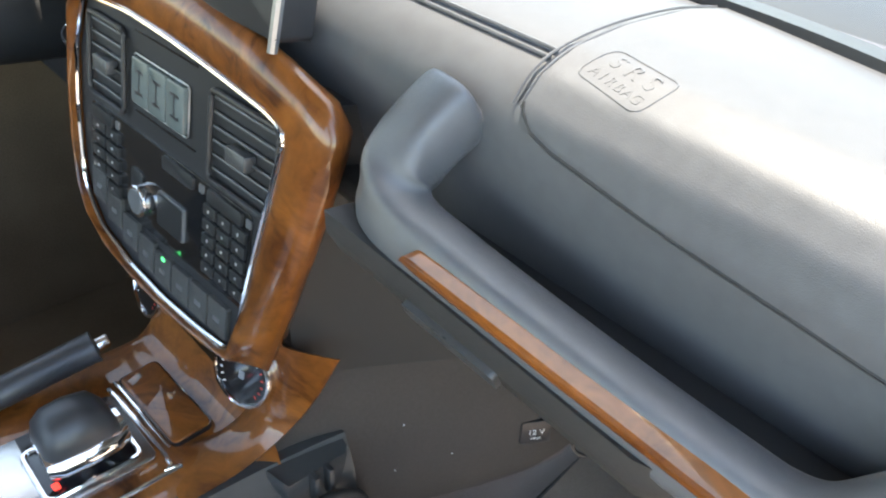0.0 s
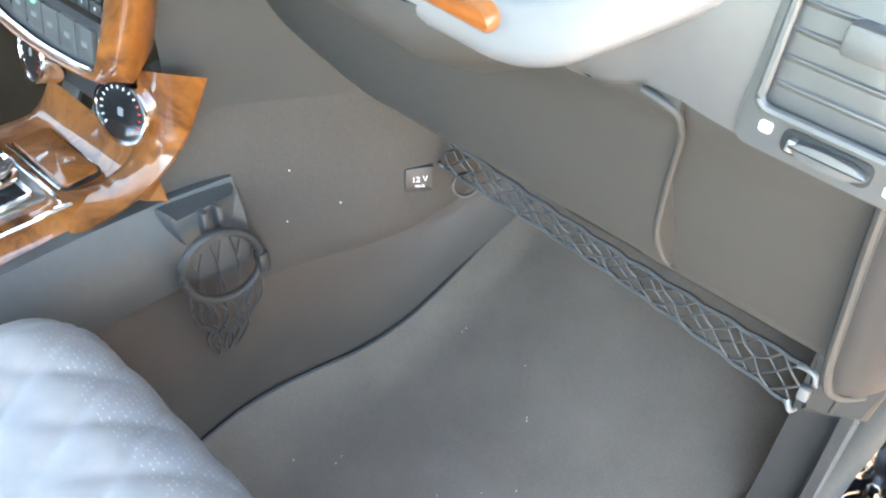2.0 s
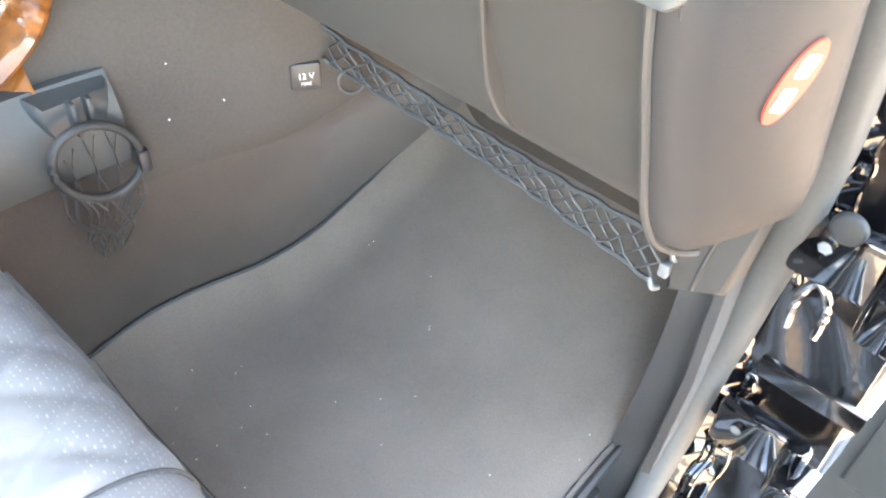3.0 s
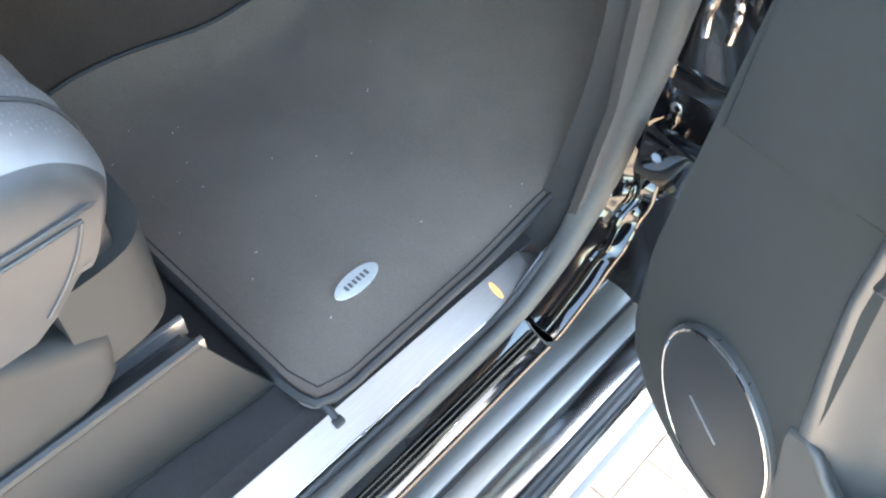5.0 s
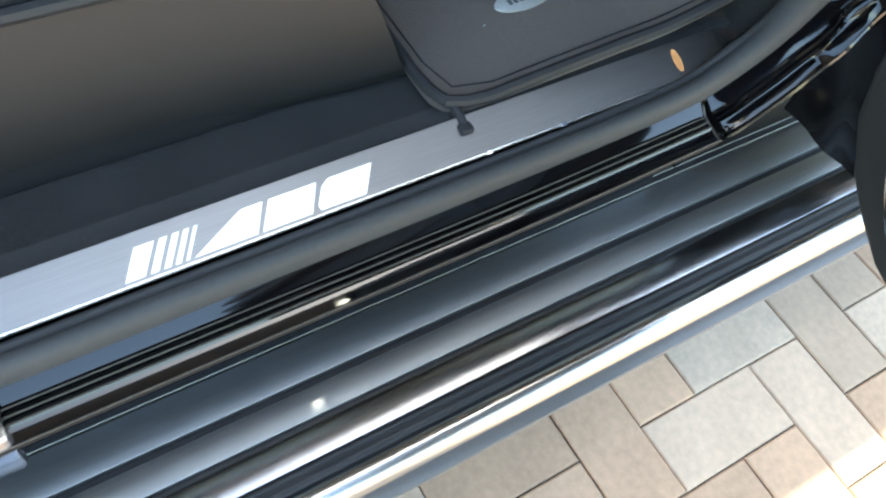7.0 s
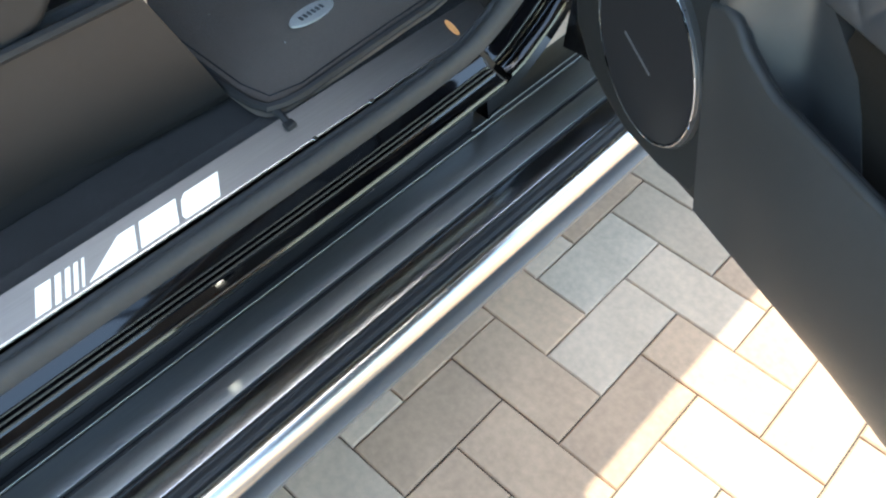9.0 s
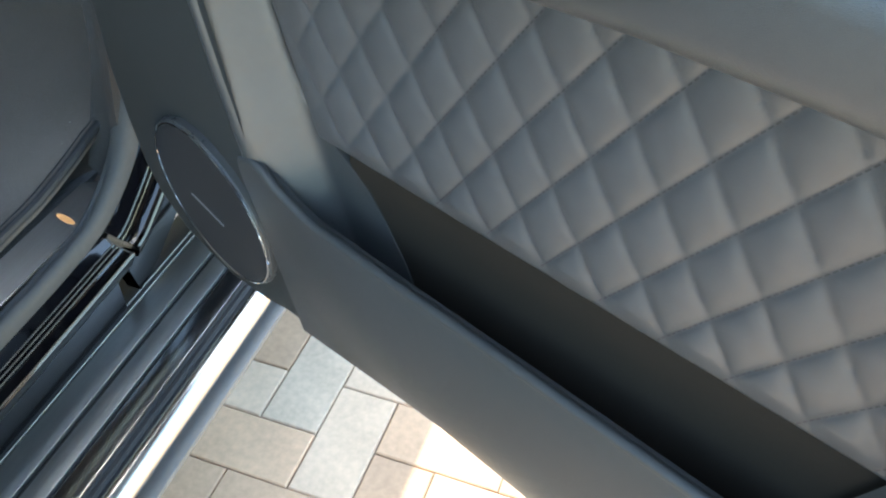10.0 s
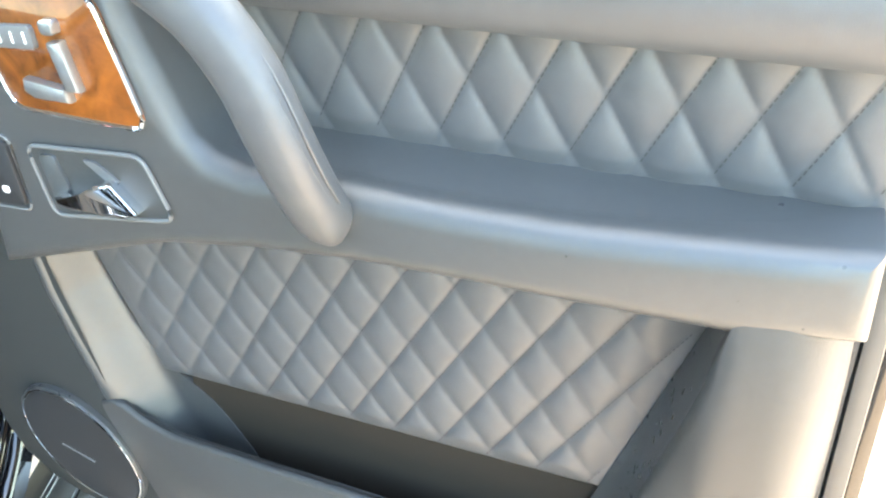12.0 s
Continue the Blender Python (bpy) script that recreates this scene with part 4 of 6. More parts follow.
part("lever_cup", prism(rounded([(0.366, 1.0185), (0.378, 1.0175), (0.396, 1.003), (0.384, 1.003)], 0.003), 0.047, 0.0495, FD, bev=0.001), BTN, door)
mf = rrect(0.262, 0.2985, 0.968, 1.029, 0.006)
part("lock_switch_frame", tube([dp(u, z, 0.047) for u, z in mf], 0.0012, 6, loop=True, steps=1), BTN, door)
part("lock_switch", prism(rrect(0.265, 0.2955, 0.972, 1.025, 0.004), 0.0455, 0.049, FD, bev=0.001), PLASTIC, door)
for k in (0.985, 1.011):
    part("switch_mark", prism(rrect(0.277, 0.284, k - 0.003, k + 0.003, 0.002), 0.049, 0.0494, FD), WHITE, door)
# wooden seat-switch plate
wp = rounded([(0.302, 1.136), (0.414, 1.134), (0.4325, 1.0455), (0.322, 1.0545)], 0.012)
wpl = part("wood_plate", prism(wp, 0.044, 0.0500, FD, bev=0.002), WOOD, door, "varnished burl switch plate")
part("wood_plate_rim", tube([dp(u, z, 0.0490) for u, z in wp], 0.0020, 6, loop=True, steps=1), CHROME, wpl, "bright rim")
part("memory_switch", prism(rrect(0.316, 0.362, 1.098, 1.114, 0.003), 0.0495, 0.0545, FD, bev=0.0015), BTN, wpl)
for i in range(4):
    part("switch_mark", prism(rrect(0.3228 + 0.0108 * i, 0.3248 + 0.0108 * i, 1.102, 1.110, 0.0008), 0.0545, 0.0549, FD), WHITE, wpl)
part("seat_cushion_switch", prism([(0.345, 1.079), (0.379, 1.073), (0.380, 1.063), (0.351, 1.065), (0.343, 1.070)], 0.0495, 0.0580, FD, bev=0.003), SATIN, wpl, "seat-shaped switch")
part("seat_back_switch", prism([(0.375, 1.104), (0.386, 1.105), (0.391, 1.071), (0.380, 1.071)], 0.0495, 0.0580, FD, bev=0.003), SATIN, wpl)
part("head_switch", prism(rrect(0.374, 0.385, 1.109, 1.119, 0.003), 0.0495, 0.0580, FD, bev=0.002), SATIN, wpl)
# loudspeaker
SPK = FD @ Matrix.Translation((0.192, 0.653, 0.0)) @ Matrix.Rotation(radians(-52), 4, "Z")
ell = lambda a, b, n=48: [(a * math.cos(2 * math.pi * i / n), b * math.sin(2 * math.pi * i / n)) for i in range(n)]
spk = part("loudspeaker", prism(ell(0.0825, 0.0605), -0.004, 0.006, SPK, bev=0.004), PANEL, door, "oval loudspeaker pod")
part("speaker_grille", prism(ell(0.0770, 0.0556), 0.0055, 0.0078, SPK, bev=0.001), PLASTIC, spk, "dark speaker grille")
part("speaker_ring", tube([SPK @ Vector((x, y, 0.0072)) for x, y in ell(0.0787, 0.0573)], 0.0012, 6, loop=True, steps=1), CHROME, spk, "thin bright ring")
part("speaker_mark", prism(rrect(-0.021, 0.021, -0.0010, 0.0010, 0.0006), 0.0077, 0.0084, SPK @ Matrix.Translation((0.002, -0.010, 0)) @ Matrix.Rotation(radians(30), 4, "Z")), SATIN, spk)
dots = bmesh.new()
for i in range(-26, 27):
    for j in range(-20, 21):
        x, y = i * 0.0027 + (0.00135 if j % 2 else 0), j * 0.0026
        if (x / 0.0745) ** 2 + (y / 0.053) ** 2 < 1 and not (-0.021 < x < 0.024 and abs(y + 0.010 - 0.577 * (x - 0.002)) < 0.004):
            vs = [dots.verts.new(SPK @ Vector((x + 0.00075 * math.cos(k * math.pi / 2), y + 0.00075 * math.sin(k * math.pi / 2), 0.0079))) for k in range(4)]
            dots.faces.new(vs)
g = part("grille_holes", dots, RUBBER, spk)
g["kind"] = "stuff"
# rear edge, seals and the window above
part("edge_seal", tube([dp(0.872, 0.49, -0.036), dp(0.8775, 0.8, -0.036), dp(0.888, 1.20, -0.036)], 0.0035, 8), RUBBER, door, "black edge seal")
part("edge_strip", prism([(0.8755, 0.49), (0.890, 0.488), (0.905, 1.23), (0.891, 1.23)], -0.075, -0.033, FD, bev=0.004), PANEL, door, "grey strip at the rear edge")
part("edge_flange", prism([(0.8915, 0.49), (0.904, 0.48), (0.918, 1.23), (0.9065, 1.23)], -0.085, -0.052, FD, bev=0.004), PAINT, door)
part("window_frame", tube([dp(0.10, 1.22, -0.06), dp(0.14, 1.52, -0.055), dp(0.24, 1.84, -0.05), dp(0.30, 1.87, -0.05), dp(0.84, 1.87, -0.05), dp(0.885, 1.83, -0.05), dp(0.89, 1.22, -0.06)], 0.018, 8), PAINT, door)
wg = part("window_glass", loft([[dp(0.12, 1.22, -0.06), dp(0.88, 1.22, -0.06)], [dp(0.15, 1.55, -0.056), dp(0.88, 1.55, -0.056)], [dp(0.26, 1.85, -0.052), dp(0.87, 1.85, -0.052)]], closed=False), GLASS, door, "clear door glass")
wg.visible_shadow = False

# ---- dashboard ----
dash = thing("dashboard", (0.68, -0.05, 1.0), "black leather-topped dashboard with grab handle and glove box", "dashboard")
PAD = [(0.10, 1.285), (0.06, 1.312), (0.0, 1.324), (-0.06, 1.328), (-0.105, 1.325), (-0.130, 1.316), (-0.145, 1.300), (-0.151, 1.283), (-0.151, 1.262), (-0.146, 1.235), (-0.140, 1.205), (-0.132, 1.188), (0.0, 1.185), (0.10, 1.19)]


def along_x(profile, x0, x1, n=8, end=0.0, close=True):
    """A profile of (y, z) carried along x; end draws the last sections in to round the ends."""
    cy, cz = sum(p[0] for p in profile) / len(profile), sum(p[1] for p in profile) / len(profile)
    rings = []
    xs = [x0 + (x1 - x0) * i / n for i in range(n + 1)]
    if end:
        xs = [x0, x0 + end * 0.3, x0 + end] + xs[1:-1] + [x1 - end, x1 - end * 0.3, x1]
    for k, x in enumerate(xs):
        s = 1.0
        if end:
            e = min(x - x0, x1 - x) / end
            s = 1.0 if e >= 1 else 0.90 + 0.10 * math.sqrt(max(0, 1 - (1 - e) ** 2))
        rings.append([(x, cy + (y - cy) * s, cz + (z - cz) * s) for y, z in profile])
    return loft(rings)


part("dash_pad", along_x(PAD, -0.48, 0.950, 12, 0.02), DASHLEATHER, dash, "padded black leather dash top", sharp=60)
LIDP = [(0.05, 1.318), (0.0, 1.3275), (-0.06, 1.3315), (-0.106, 1.3285), (-0.1325, 1.3190), (-0.1485, 1.3025), (-0.1545, 1.2845), (-0.1553, 1.272), (-0.1550, 1.260)]
LID_LOW = [(0.548, 1.306), (0.553, 1.300), (0.560, 1.2945), (0.575, 1.2905), (0.66, 1.2800), (0.72, 1.2750), (0.755, 1.2715), (0.768, 1.2705), (0.779, 1.276), (0.790, 1.290), (0.80, 1.303)]


def lid_point(a, b):
    x = 0.548 + 0.252 * a
    low = table_at(LID_LOW, x)
    i = next(n for n in range(3, len(LIDP) - 1) if LIDP[n + 1][1] <= low)
    k = b * (i + (LIDP[i][1] - low) / (LIDP[i][1] - LIDP[i + 1][1]))
    i = min(int(k), len(LIDP) - 2)
    f = k - i
    return (x, LIDP[i][0] * (1 - f) + LIDP[i + 1][0] * f, LIDP[i][1] * (1 - f) + LIDP[i + 1][1] * f)


lid = part("airbag_cover", sheet(lid_point, 64, 30, 0.0045, (0, -0.45, 0.89)), DASHLEATHER, dash, "stitched leather airbag cover", sharp=70)
# shade in the groove below the cover, drawn as a thin black bar
part("cover_groove_shade", tube([Vector(lid_point(a / 64, 1)) + Vector((0, 0.0010, -0.0006)) for a in range(65)], 0.0015, 6, steps=1), PLASTIC, lid, "dark bar standing in for the shade under the cover's edge")
BADGE = Vector((0.5885, -0.1125))


def on_lid(bm):
    """Lays a flat shape on the curved lid, its z as height over it."""
    bmesh.ops.subdivide_edges(bm, edges=[e for e in bm.edges if e.calc_length() > 0.006], cuts=2)
    for v in bm.verts:
        x, y = BADGE.x + v.co.x * 0.982 + v.co.y * 0.19, BADGE.y - v.co.x * 0.19 + v.co.y * 0.982
        k = next((i for i in range(len(LIDP) - 1) if LIDP[i + 1][0] <= y), len(LIDP) - 2)
        f = (y - LIDP[k][0]) / (LIDP[k + 1][0] - LIDP[k][0])
        v.co = (x, y, LIDP[k][1] * (1 - f) + LIDP[k + 1][1] * f + v.co.z)
    return bm


part("badge_rim", on_lid(tube([Vector((x, y, 0.0)) for x, y in rrect(-0.0245, 0.0245, -0.0150, 0.0150, 0.006)], 0.0006, 6, loop=True, steps=1)), DASHLEATHER, lid, "embossed frame")
for word, size, y0, pitch in (("SRS", 0.0158, 0.0047, 0.0132), ("AIRBAG", 0.0092, -0.0078, 0.0066)):
    for n, ch in enumerate(word):
        part("embossed_letter", on_lid(letters(ch, size, Matrix.Translation(((n - (len(word) - 1) / 2) * pitch, y0, 0.0001)), 0.00022)), DASHLEATHER, lid)
for dx in (0.0, 0.006):
    part("seam", tube([(0.5465 - dx, 0.05, 1.3165), (0.5465 - dx, 0.0, 1.3262), (0.5465 - dx, -0.06, 1.3302), (0.5465 - dx, -0.106, 1.3273), (0.5465 - dx, -0.132, 1.318), (0.5465 - dx, -0.146, 1.3025)], 0.0010, 6), DASHLEATHER, dash, "twin stitched seam")
for k, (y, z) in enumerate(((-0.118, 1.3218), (-0.112, 1.3245))):
    part("seam", tube([(0.30, y, z), (0.42, y, z), (0.54, y, z)], 0.0014, 6), DASHLEATHER, dash, "twin stitched seam")
part("windscreen_trim", tube([(0.30, 0.078, 1.312), (0.52, 0.060, 1.318), (0.66, 0.022, 1.327), (0.80, -0.03, 1.332), (0.93, -0.09, 1.33)], 0.0, shape=[(-0.010, -0.004), (0.010, -0.004), (0.008, 0.004), (-0.008, 0.004)]), PLASTIC, dash, "black strip at the foot of the windscreen")
# lower dash with glove box
LOW = [(-0.140, 1.198), (-0.158, 1.196), (-0.163, 1.190), (-0.162, 1.181), (-0.157, 1.173), (-0.150, 1.163), (-0.135, 1.13), (-0.112, 1.075), (-0.094, 1.035), (-0.080, 1.020), (-0.055, 1.014), (0.02, 1.03), (0.05, 1.10), (0.05, 1.198)]


def glove_edge(z):
    """Where the glove box lid ends: its edge bows inwards below the middle."""
    zs = [(1.198, 0.836), (1.17, 0.8345), (1.115, 0.8230), (1.065, 0.8125), (1.045, 0.812), (1.03, 0.817), (1.014, 0.826)]
    for (z0, x0), (z1, x1) in zip(zs, zs[1:]):
        if z1 <= z <= z0:
            return x0 + (x1 - x0) * (z - z0) / (z1 - z0)
    return 0.826


LOWS = [(p.y, p.z) for p in smooth_path([(0, a, b) for a, b in LOW], 4, True)]
part("lower_dash", loft([[(0.335 + (glove_edge(z) - 0.335) * a, y, z + 0.038 * max(0, (0.185 - (glove_edge(z) - 0.335) * a) / 0.170) ** 1.2 * min(1, max(0, (1.15 - z) / 0.12))) for y, z in LOWS] for a in (0, 0.08, 0.16, 0.24, 0.32, 0.38, 0.5, 0.75, 0.93, 1.0)]), DASH_GREY, dash, "grey glove box lid", sharp=50)
LOW2 = [(-0.140, 1.198), (-0.158, 1.196), (-0.158, 1.185), (-0.155, 1.175), (-0.148, 1.165), (-0.132, 1.13), (-0.108, 1.075), (-0.088, 1.030), (-0.074, 1.012), (-0.05, 1.006), (0.02, 1.02), (0.05, 1.10), (0.05, 1.198)]
part("lower_dash_end", along_x(LOW2, 0.790, 0.945, 6), DASH_GREY, dash, "grey lower dash panel beside the glove box")
part("glove_seam", tube([(0.8150, -0.1660, 1.1865), (0.8270, -0.1645, 1.1835), (0.8335, -0.1610, 1.1790), (0.8345, -0.157, 1.172), (0.8330, -0.149, 1.160), (0.8245, -0.1335, 1.125), (0.8130, -0.110, 1.070), (0.8125, -0.0985, 1.045), (0.8175, -0.090, 1.030)], 0.0021, 8), DASH_GREY, dash, "rounded glove box edge")
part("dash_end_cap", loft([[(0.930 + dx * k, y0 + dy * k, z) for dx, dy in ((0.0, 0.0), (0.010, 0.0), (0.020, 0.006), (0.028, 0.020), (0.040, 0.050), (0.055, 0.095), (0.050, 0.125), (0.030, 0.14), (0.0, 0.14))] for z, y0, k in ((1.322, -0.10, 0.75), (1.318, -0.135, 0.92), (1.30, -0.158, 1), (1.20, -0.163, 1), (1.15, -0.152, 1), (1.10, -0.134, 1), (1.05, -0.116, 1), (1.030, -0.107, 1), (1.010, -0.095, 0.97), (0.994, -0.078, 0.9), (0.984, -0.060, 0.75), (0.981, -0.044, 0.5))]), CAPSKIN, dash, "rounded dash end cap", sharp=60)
part("cap_piping", tube([(0.934, -0.1640, 1.190), (0.934, -0.1535, 1.150), (0.934, -0.1355, 1.100), (0.934, -0.1175, 1.050), (0.935, -0.1085, 1.030), (0.937, -0.0960, 1.010), (0.942, -0.0780, 0.9935), (0.950, -0.0580, 0.985)], 0.0028, 8), DASH_GREY, dash, "raised piping along the end cap")
SK = axes((0.9751, -0.0796, 1.1272), (0.186, 0.214, 0.959), (-0.277, -0.925, 0.260))
st = part("warning_sticker", prism(ell(0.0245, 0.0125), -0.0020, 0.0006, SK), RED, dash, "red oval warning sticker")
part("sticker_mark", prism(rrect(-0.017, -0.003, -0.0055, 0.0055, 0.002), 0.0005, 0.0010, SK), WHITE, st)
part("sticker_mark", prism(rrect(0.003, 0.016, -0.0055, 0.0055, 0.002), 0.0005, 0.0010, SK), WHITE, st)
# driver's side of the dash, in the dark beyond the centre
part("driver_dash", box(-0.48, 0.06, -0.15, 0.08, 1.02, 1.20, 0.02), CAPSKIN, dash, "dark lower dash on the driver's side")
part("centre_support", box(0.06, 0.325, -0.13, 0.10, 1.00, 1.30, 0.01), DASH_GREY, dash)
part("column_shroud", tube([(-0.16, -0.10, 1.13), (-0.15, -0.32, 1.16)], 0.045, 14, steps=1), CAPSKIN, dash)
# grab handle
HP = [(0.503, -0.146, 1.291), (0.500, -0.165, 1.279), (0.498, -0.183, 1.264), (0.5005, -0.1955, 1.250), (0.511, -0.2030, 1.240), (0.530, -0.2055, 1.2345), (0.553, -0.2045, 1.231), (0.58, -0.203, 1.227), (0.66, -0.198, 1.2165), (0.73, -0.192, 1.2080), (0.757, -0.190, 1.2065), (0.778, -0.186, 1.212), (0.795, -0.178, 1.225), (0.811, -0.166, 1.239), (0.828, -0.148, 1.253)]
sup = [(0.0195 * math.copysign(abs(math.cos(a)) ** 0.52, math.cos(a)), 0.0190 * math.copysign(abs(math.sin(a)) ** 0.52, math.sin(a))) for a in [2 * math.pi * i / 20 for i in range(20)]]
gh = part("grab_handle", tube(HP, 0.0, shape=sup, up=(0.0, 0.25, 1), steps=6, radii=lambda s: (1.0 if s > 0.035 else 0.72 + 0.28 * math.sqrt(1 - (1 - s / 0.035) ** 2)) + 0.16 * max(0, 1 - s / 0.30) - 0.06 * min(1, max(0, (s - 0.40) / 0.20)) + 0.16 * max(0, (s - 0.78) / 0.22)), SOFT, dash, "large padded grab handle", sharp=80)
part("handle_tray", loft([[(x, y + 0.07 * (x - 0.553), z - 0.13 * (x - 0.553) * t) for y, z, t in ((-0.2275, 1.2275, 1), (-0.2265, 1.212, 1), (-0.216, 1.193, 1), (-0.195, 1.176, 0.8), (-0.160, 1.150, 0.4), (-0.150, 1.165, 0.4), (-0.180, 1.190, 0.8), (-0.203, 1.224, 1))] for x in (0.482, 0.50, 0.56, 0.64, 0.70)] + [[(0.784, -0.178 + 0.05 * (y + 0.19), 1.194 + 0.06 * (z - 1.19)) for y, z in ((-0.222, 1.228), (-0.222, 1.213), (-0.214, 1.195), (-0.195, 1.176), (-0.160, 1.150), (-0.150, 1.165), (-0.180, 1.190), (-0.203, 1.224))]]), DASH_GREY, gh, "dark underside of the handle", sharp=70)
part("handle_tray_slot", prism(rrect(-0.036, 0.034, -0.0090, 0.0090, 0.004), -0.004, 0.0008, axes((0.582, -0.2190, 1.1982), (1, 0.07, -0.13), (0, 0.484, -0.875)), bev=0.0005), PANEL, gh, "grey slot under the handle")



def strip_point(a, b):
    x = 0.548 + 0.210 * (0.5 - 0.5 * math.cos(math.pi * a))
    a = (x - 0.548) / 0.210
    zc = 1.2365 - 0.0245 * a
    r = 0.0070 * math.sqrt(max(0.0, 1 - max(0, (abs(2 * a - 1) - 0.92) / 0.08) ** 2))
    t = (2 * b - 1)
    return (x, -0.2303 + 0.0150 * a + 0.0020 * t * t - 0.0026 * t, zc + 0.0012 + t * r)


part("wood_strip", sheet(strip_point, 48, 6, 0.012, (0, -1, 0)), WOOD, gh, "varnished burl strip", sharp=60)


def air_vent(m, w, h, name_parent, slats=6, tabs=True, deep=0.006, rim_mat=PLASTIC, tilt=62):
    """A framed vent with tilted slats and a sliding tab, in its own plane m, centred."""
    v = part("air_vent", prism(rrect(-w / 2, w / 2, -h / 2, h / 2, 0.006), -0.025, -0.020, m), PLASTIC, name_parent, "dark air vent")
    part("vent_frame", tube([m @ Vector((x, y, 0.001)) for x, y in rrect(-w / 2, w / 2, -h / 2, h / 2, 0.006)], 0.0024, 8, loop=True, steps=1), rim_mat, v)
    for i in range(slats):
        y = -h / 2 + h * (i + 0.7) / (slats + 0.4)
        part("slat", box(-w / 2 + 0.002, w / 2 - 0.002, -deep, deep, -0.0011, 0.0011, 0.0005, 1, m @ Matrix.Translation((0, y, -0.005)) @ Matrix.Rotation(radians(tilt), 4, "X")), PANEL, v)
    for x in (-0.3, -0.1, 0.1, 0.3):
        part("vane", box(x * w - 0.0008, x * w + 0.0008, -h / 2 + 0.002, h / 2 - 0.002, -0.020, -0.012, 0, 1, m), PLASTIC, v)
    if tabs:
        part("vent_tab", box(-0.013, 0.013, -0.007, 0.007, -0.004, 0.008, 0.003, 2, m @ Matrix.Translation((0, -0.002, 0))), PANEL, v, "sliding vent tab")
    return v


VR = axes((0.9035, -0.1585, 1.238), (1, 0.0, -0.03), (0.03, 0.10, 1))
part("vent_bezel", prism(rrect(-0.0390, 0.0450, -0.0580, 0.054, 0.008), -0.012, 0.002, VR, bev=0.003), PANEL, dash, "dark surround of the side vent")
FOOT = [(0.776, 1.181), (0.797, 1.182), (0.817, 1.189), (0.832, 1.188), (0.850, 1.184), (0.870, 1.181)]


def foot_point(a, b):
    lx = 0.776 + 0.094 * a
    lz = table_at(FOOT, lx)
    tx, tz = 0.772 + 0.096 * a, 1.194 + 0.068 * min(1, 1.35 * a)
    return (lx + (tx - lx) * b, -0.1685 + 0.0085 * a - 0.012 * (1 - a) * b + 0.006 * a * b - 0.002 * math.sin(math.pi * b), lz + (tz - lz) * b)


part("handle_foot", sheet(foot_point, 36, 10, 0.014, (0, -1, 0)), PANEL, gh, "smooth grey foot of the handle", sharp=75)
air_vent(VR @ Matrix.Translation((0.0058, 0.0065, 0.004)), 0.073, 0.086, dash, 7, True, 0.0062, PANEL, 40)
part("wheel_slot", prism(rrect(-0.0165, 0.0240, -0.0525, -0.0410, 0.004), 0.001, 0.0026, VR, bev=0.0006), CAPSKIN, dash, "dark slot of the vent wheel")
part("vent_wheel", prism([(0.0215 * math.cos(2 * math.pi * i / 24) * 0.82 + 0.0055, 0.0040 * math.sin(2 * math.pi * i / 24) - 0.0468) for i in range(24)], 0.002, 0.0072, VR, bev=0.002), PANEL, dash, "slim vent wheel")
part("wheel_pointer", prism(rrect(-0.0125, -0.0085, -0.0500, -0.0440, 0.001), 0.002, 0.0066, VR, bev=0.001), SATIN, dash)
for x, y, w in ((-0.0244, -0.0451, 0.0030), (0.0335, -0.0485, 0.0036)):
    part("vent_mark", prism(rrect(x - w, x + w, y - 0.0026, y + 0.0026, 0.0014), 0.0015, 0.0028, VR), WHITE, dash)
part("side_cover", sheet(lambda a, b: (tunnel_x(-0.190 + 0.250 * a, 1.0) + 0.0035 + (0.018 + 0.03 * a) * b, -0.190 + 0.250 * a - 0.008 * b, 0.975 + 0.272 * b), 20, 8, 0.03, (0.8, -0.6, 0)), DASH_GREY, dash, "grey panel beside the centre stack", sharp=70)


# ---- centre stack ----
stack = thing("centre_stack", (0.24, -0.20, 1.0), "burl-framed centre stack with vents, knob, buttons and keypad", "control panel")
FS = axes((0.24, -0.2205, 1.14), (1, 0.05, 0), (0, 0.18, 1))


def s2(x, z):
    return ((x - 0.24), (z - 1.14) * 1.016)


def srect(x0, x1, z0, z1, r=0.002):
    a, b = s2(x0, z0)
    c, d = s2(x1, z1)
    return rrect(a, c, b, d, r)


INNER = [s2(x, z) for x, z in ((0.100, 1.250), (0.083, 1.200), (0.082, 1.140), (0.090, 1.085), (0.100, 1.062), (0.125, 1.040), (0.180, 1.027), (0.243, 1.023), (0.300, 1.025), (0.340, 1.030), (0.350, 1.040), (0.364, 1.110), (0.380, 1.180), (0.391, 1.228), (0.388, 1.238), (0.370, 1.243), (0.297, 1.250), (0.24, 1.254), (0.18, 1.256))]
part("panel", prism(INNER, -0.02, 0.0, FS), PLASTIC, stack, "black control panel")
part("chrome_surround", tube([FS @ Vector((x, y, 0.0045)) for x, y in rounded(INNER, 0.012, 3)], 0.0024, 8, loop=True, steps=1), CHROME, stack, "bright surround")
OUTER = [s2(x, z) for x, z in ((0.099, 1.288), (0.085, 1.262), (0.0790, 1.200), (0.0780, 1.140), (0.0863, 1.083), (0.0965, 1.057), (0.122, 1.034), (0.180, 1.0215), (0.243, 1.0175), (0.300, 1.0185), (0.348, 1.0225), (0.393, 1.040), (0.4245, 1.150), (0.443, 1.230), (0.446, 1.252), (0.430, 1.270), (0.365, 1.288), (0.27, 1.298), (0.17, 1.298))]
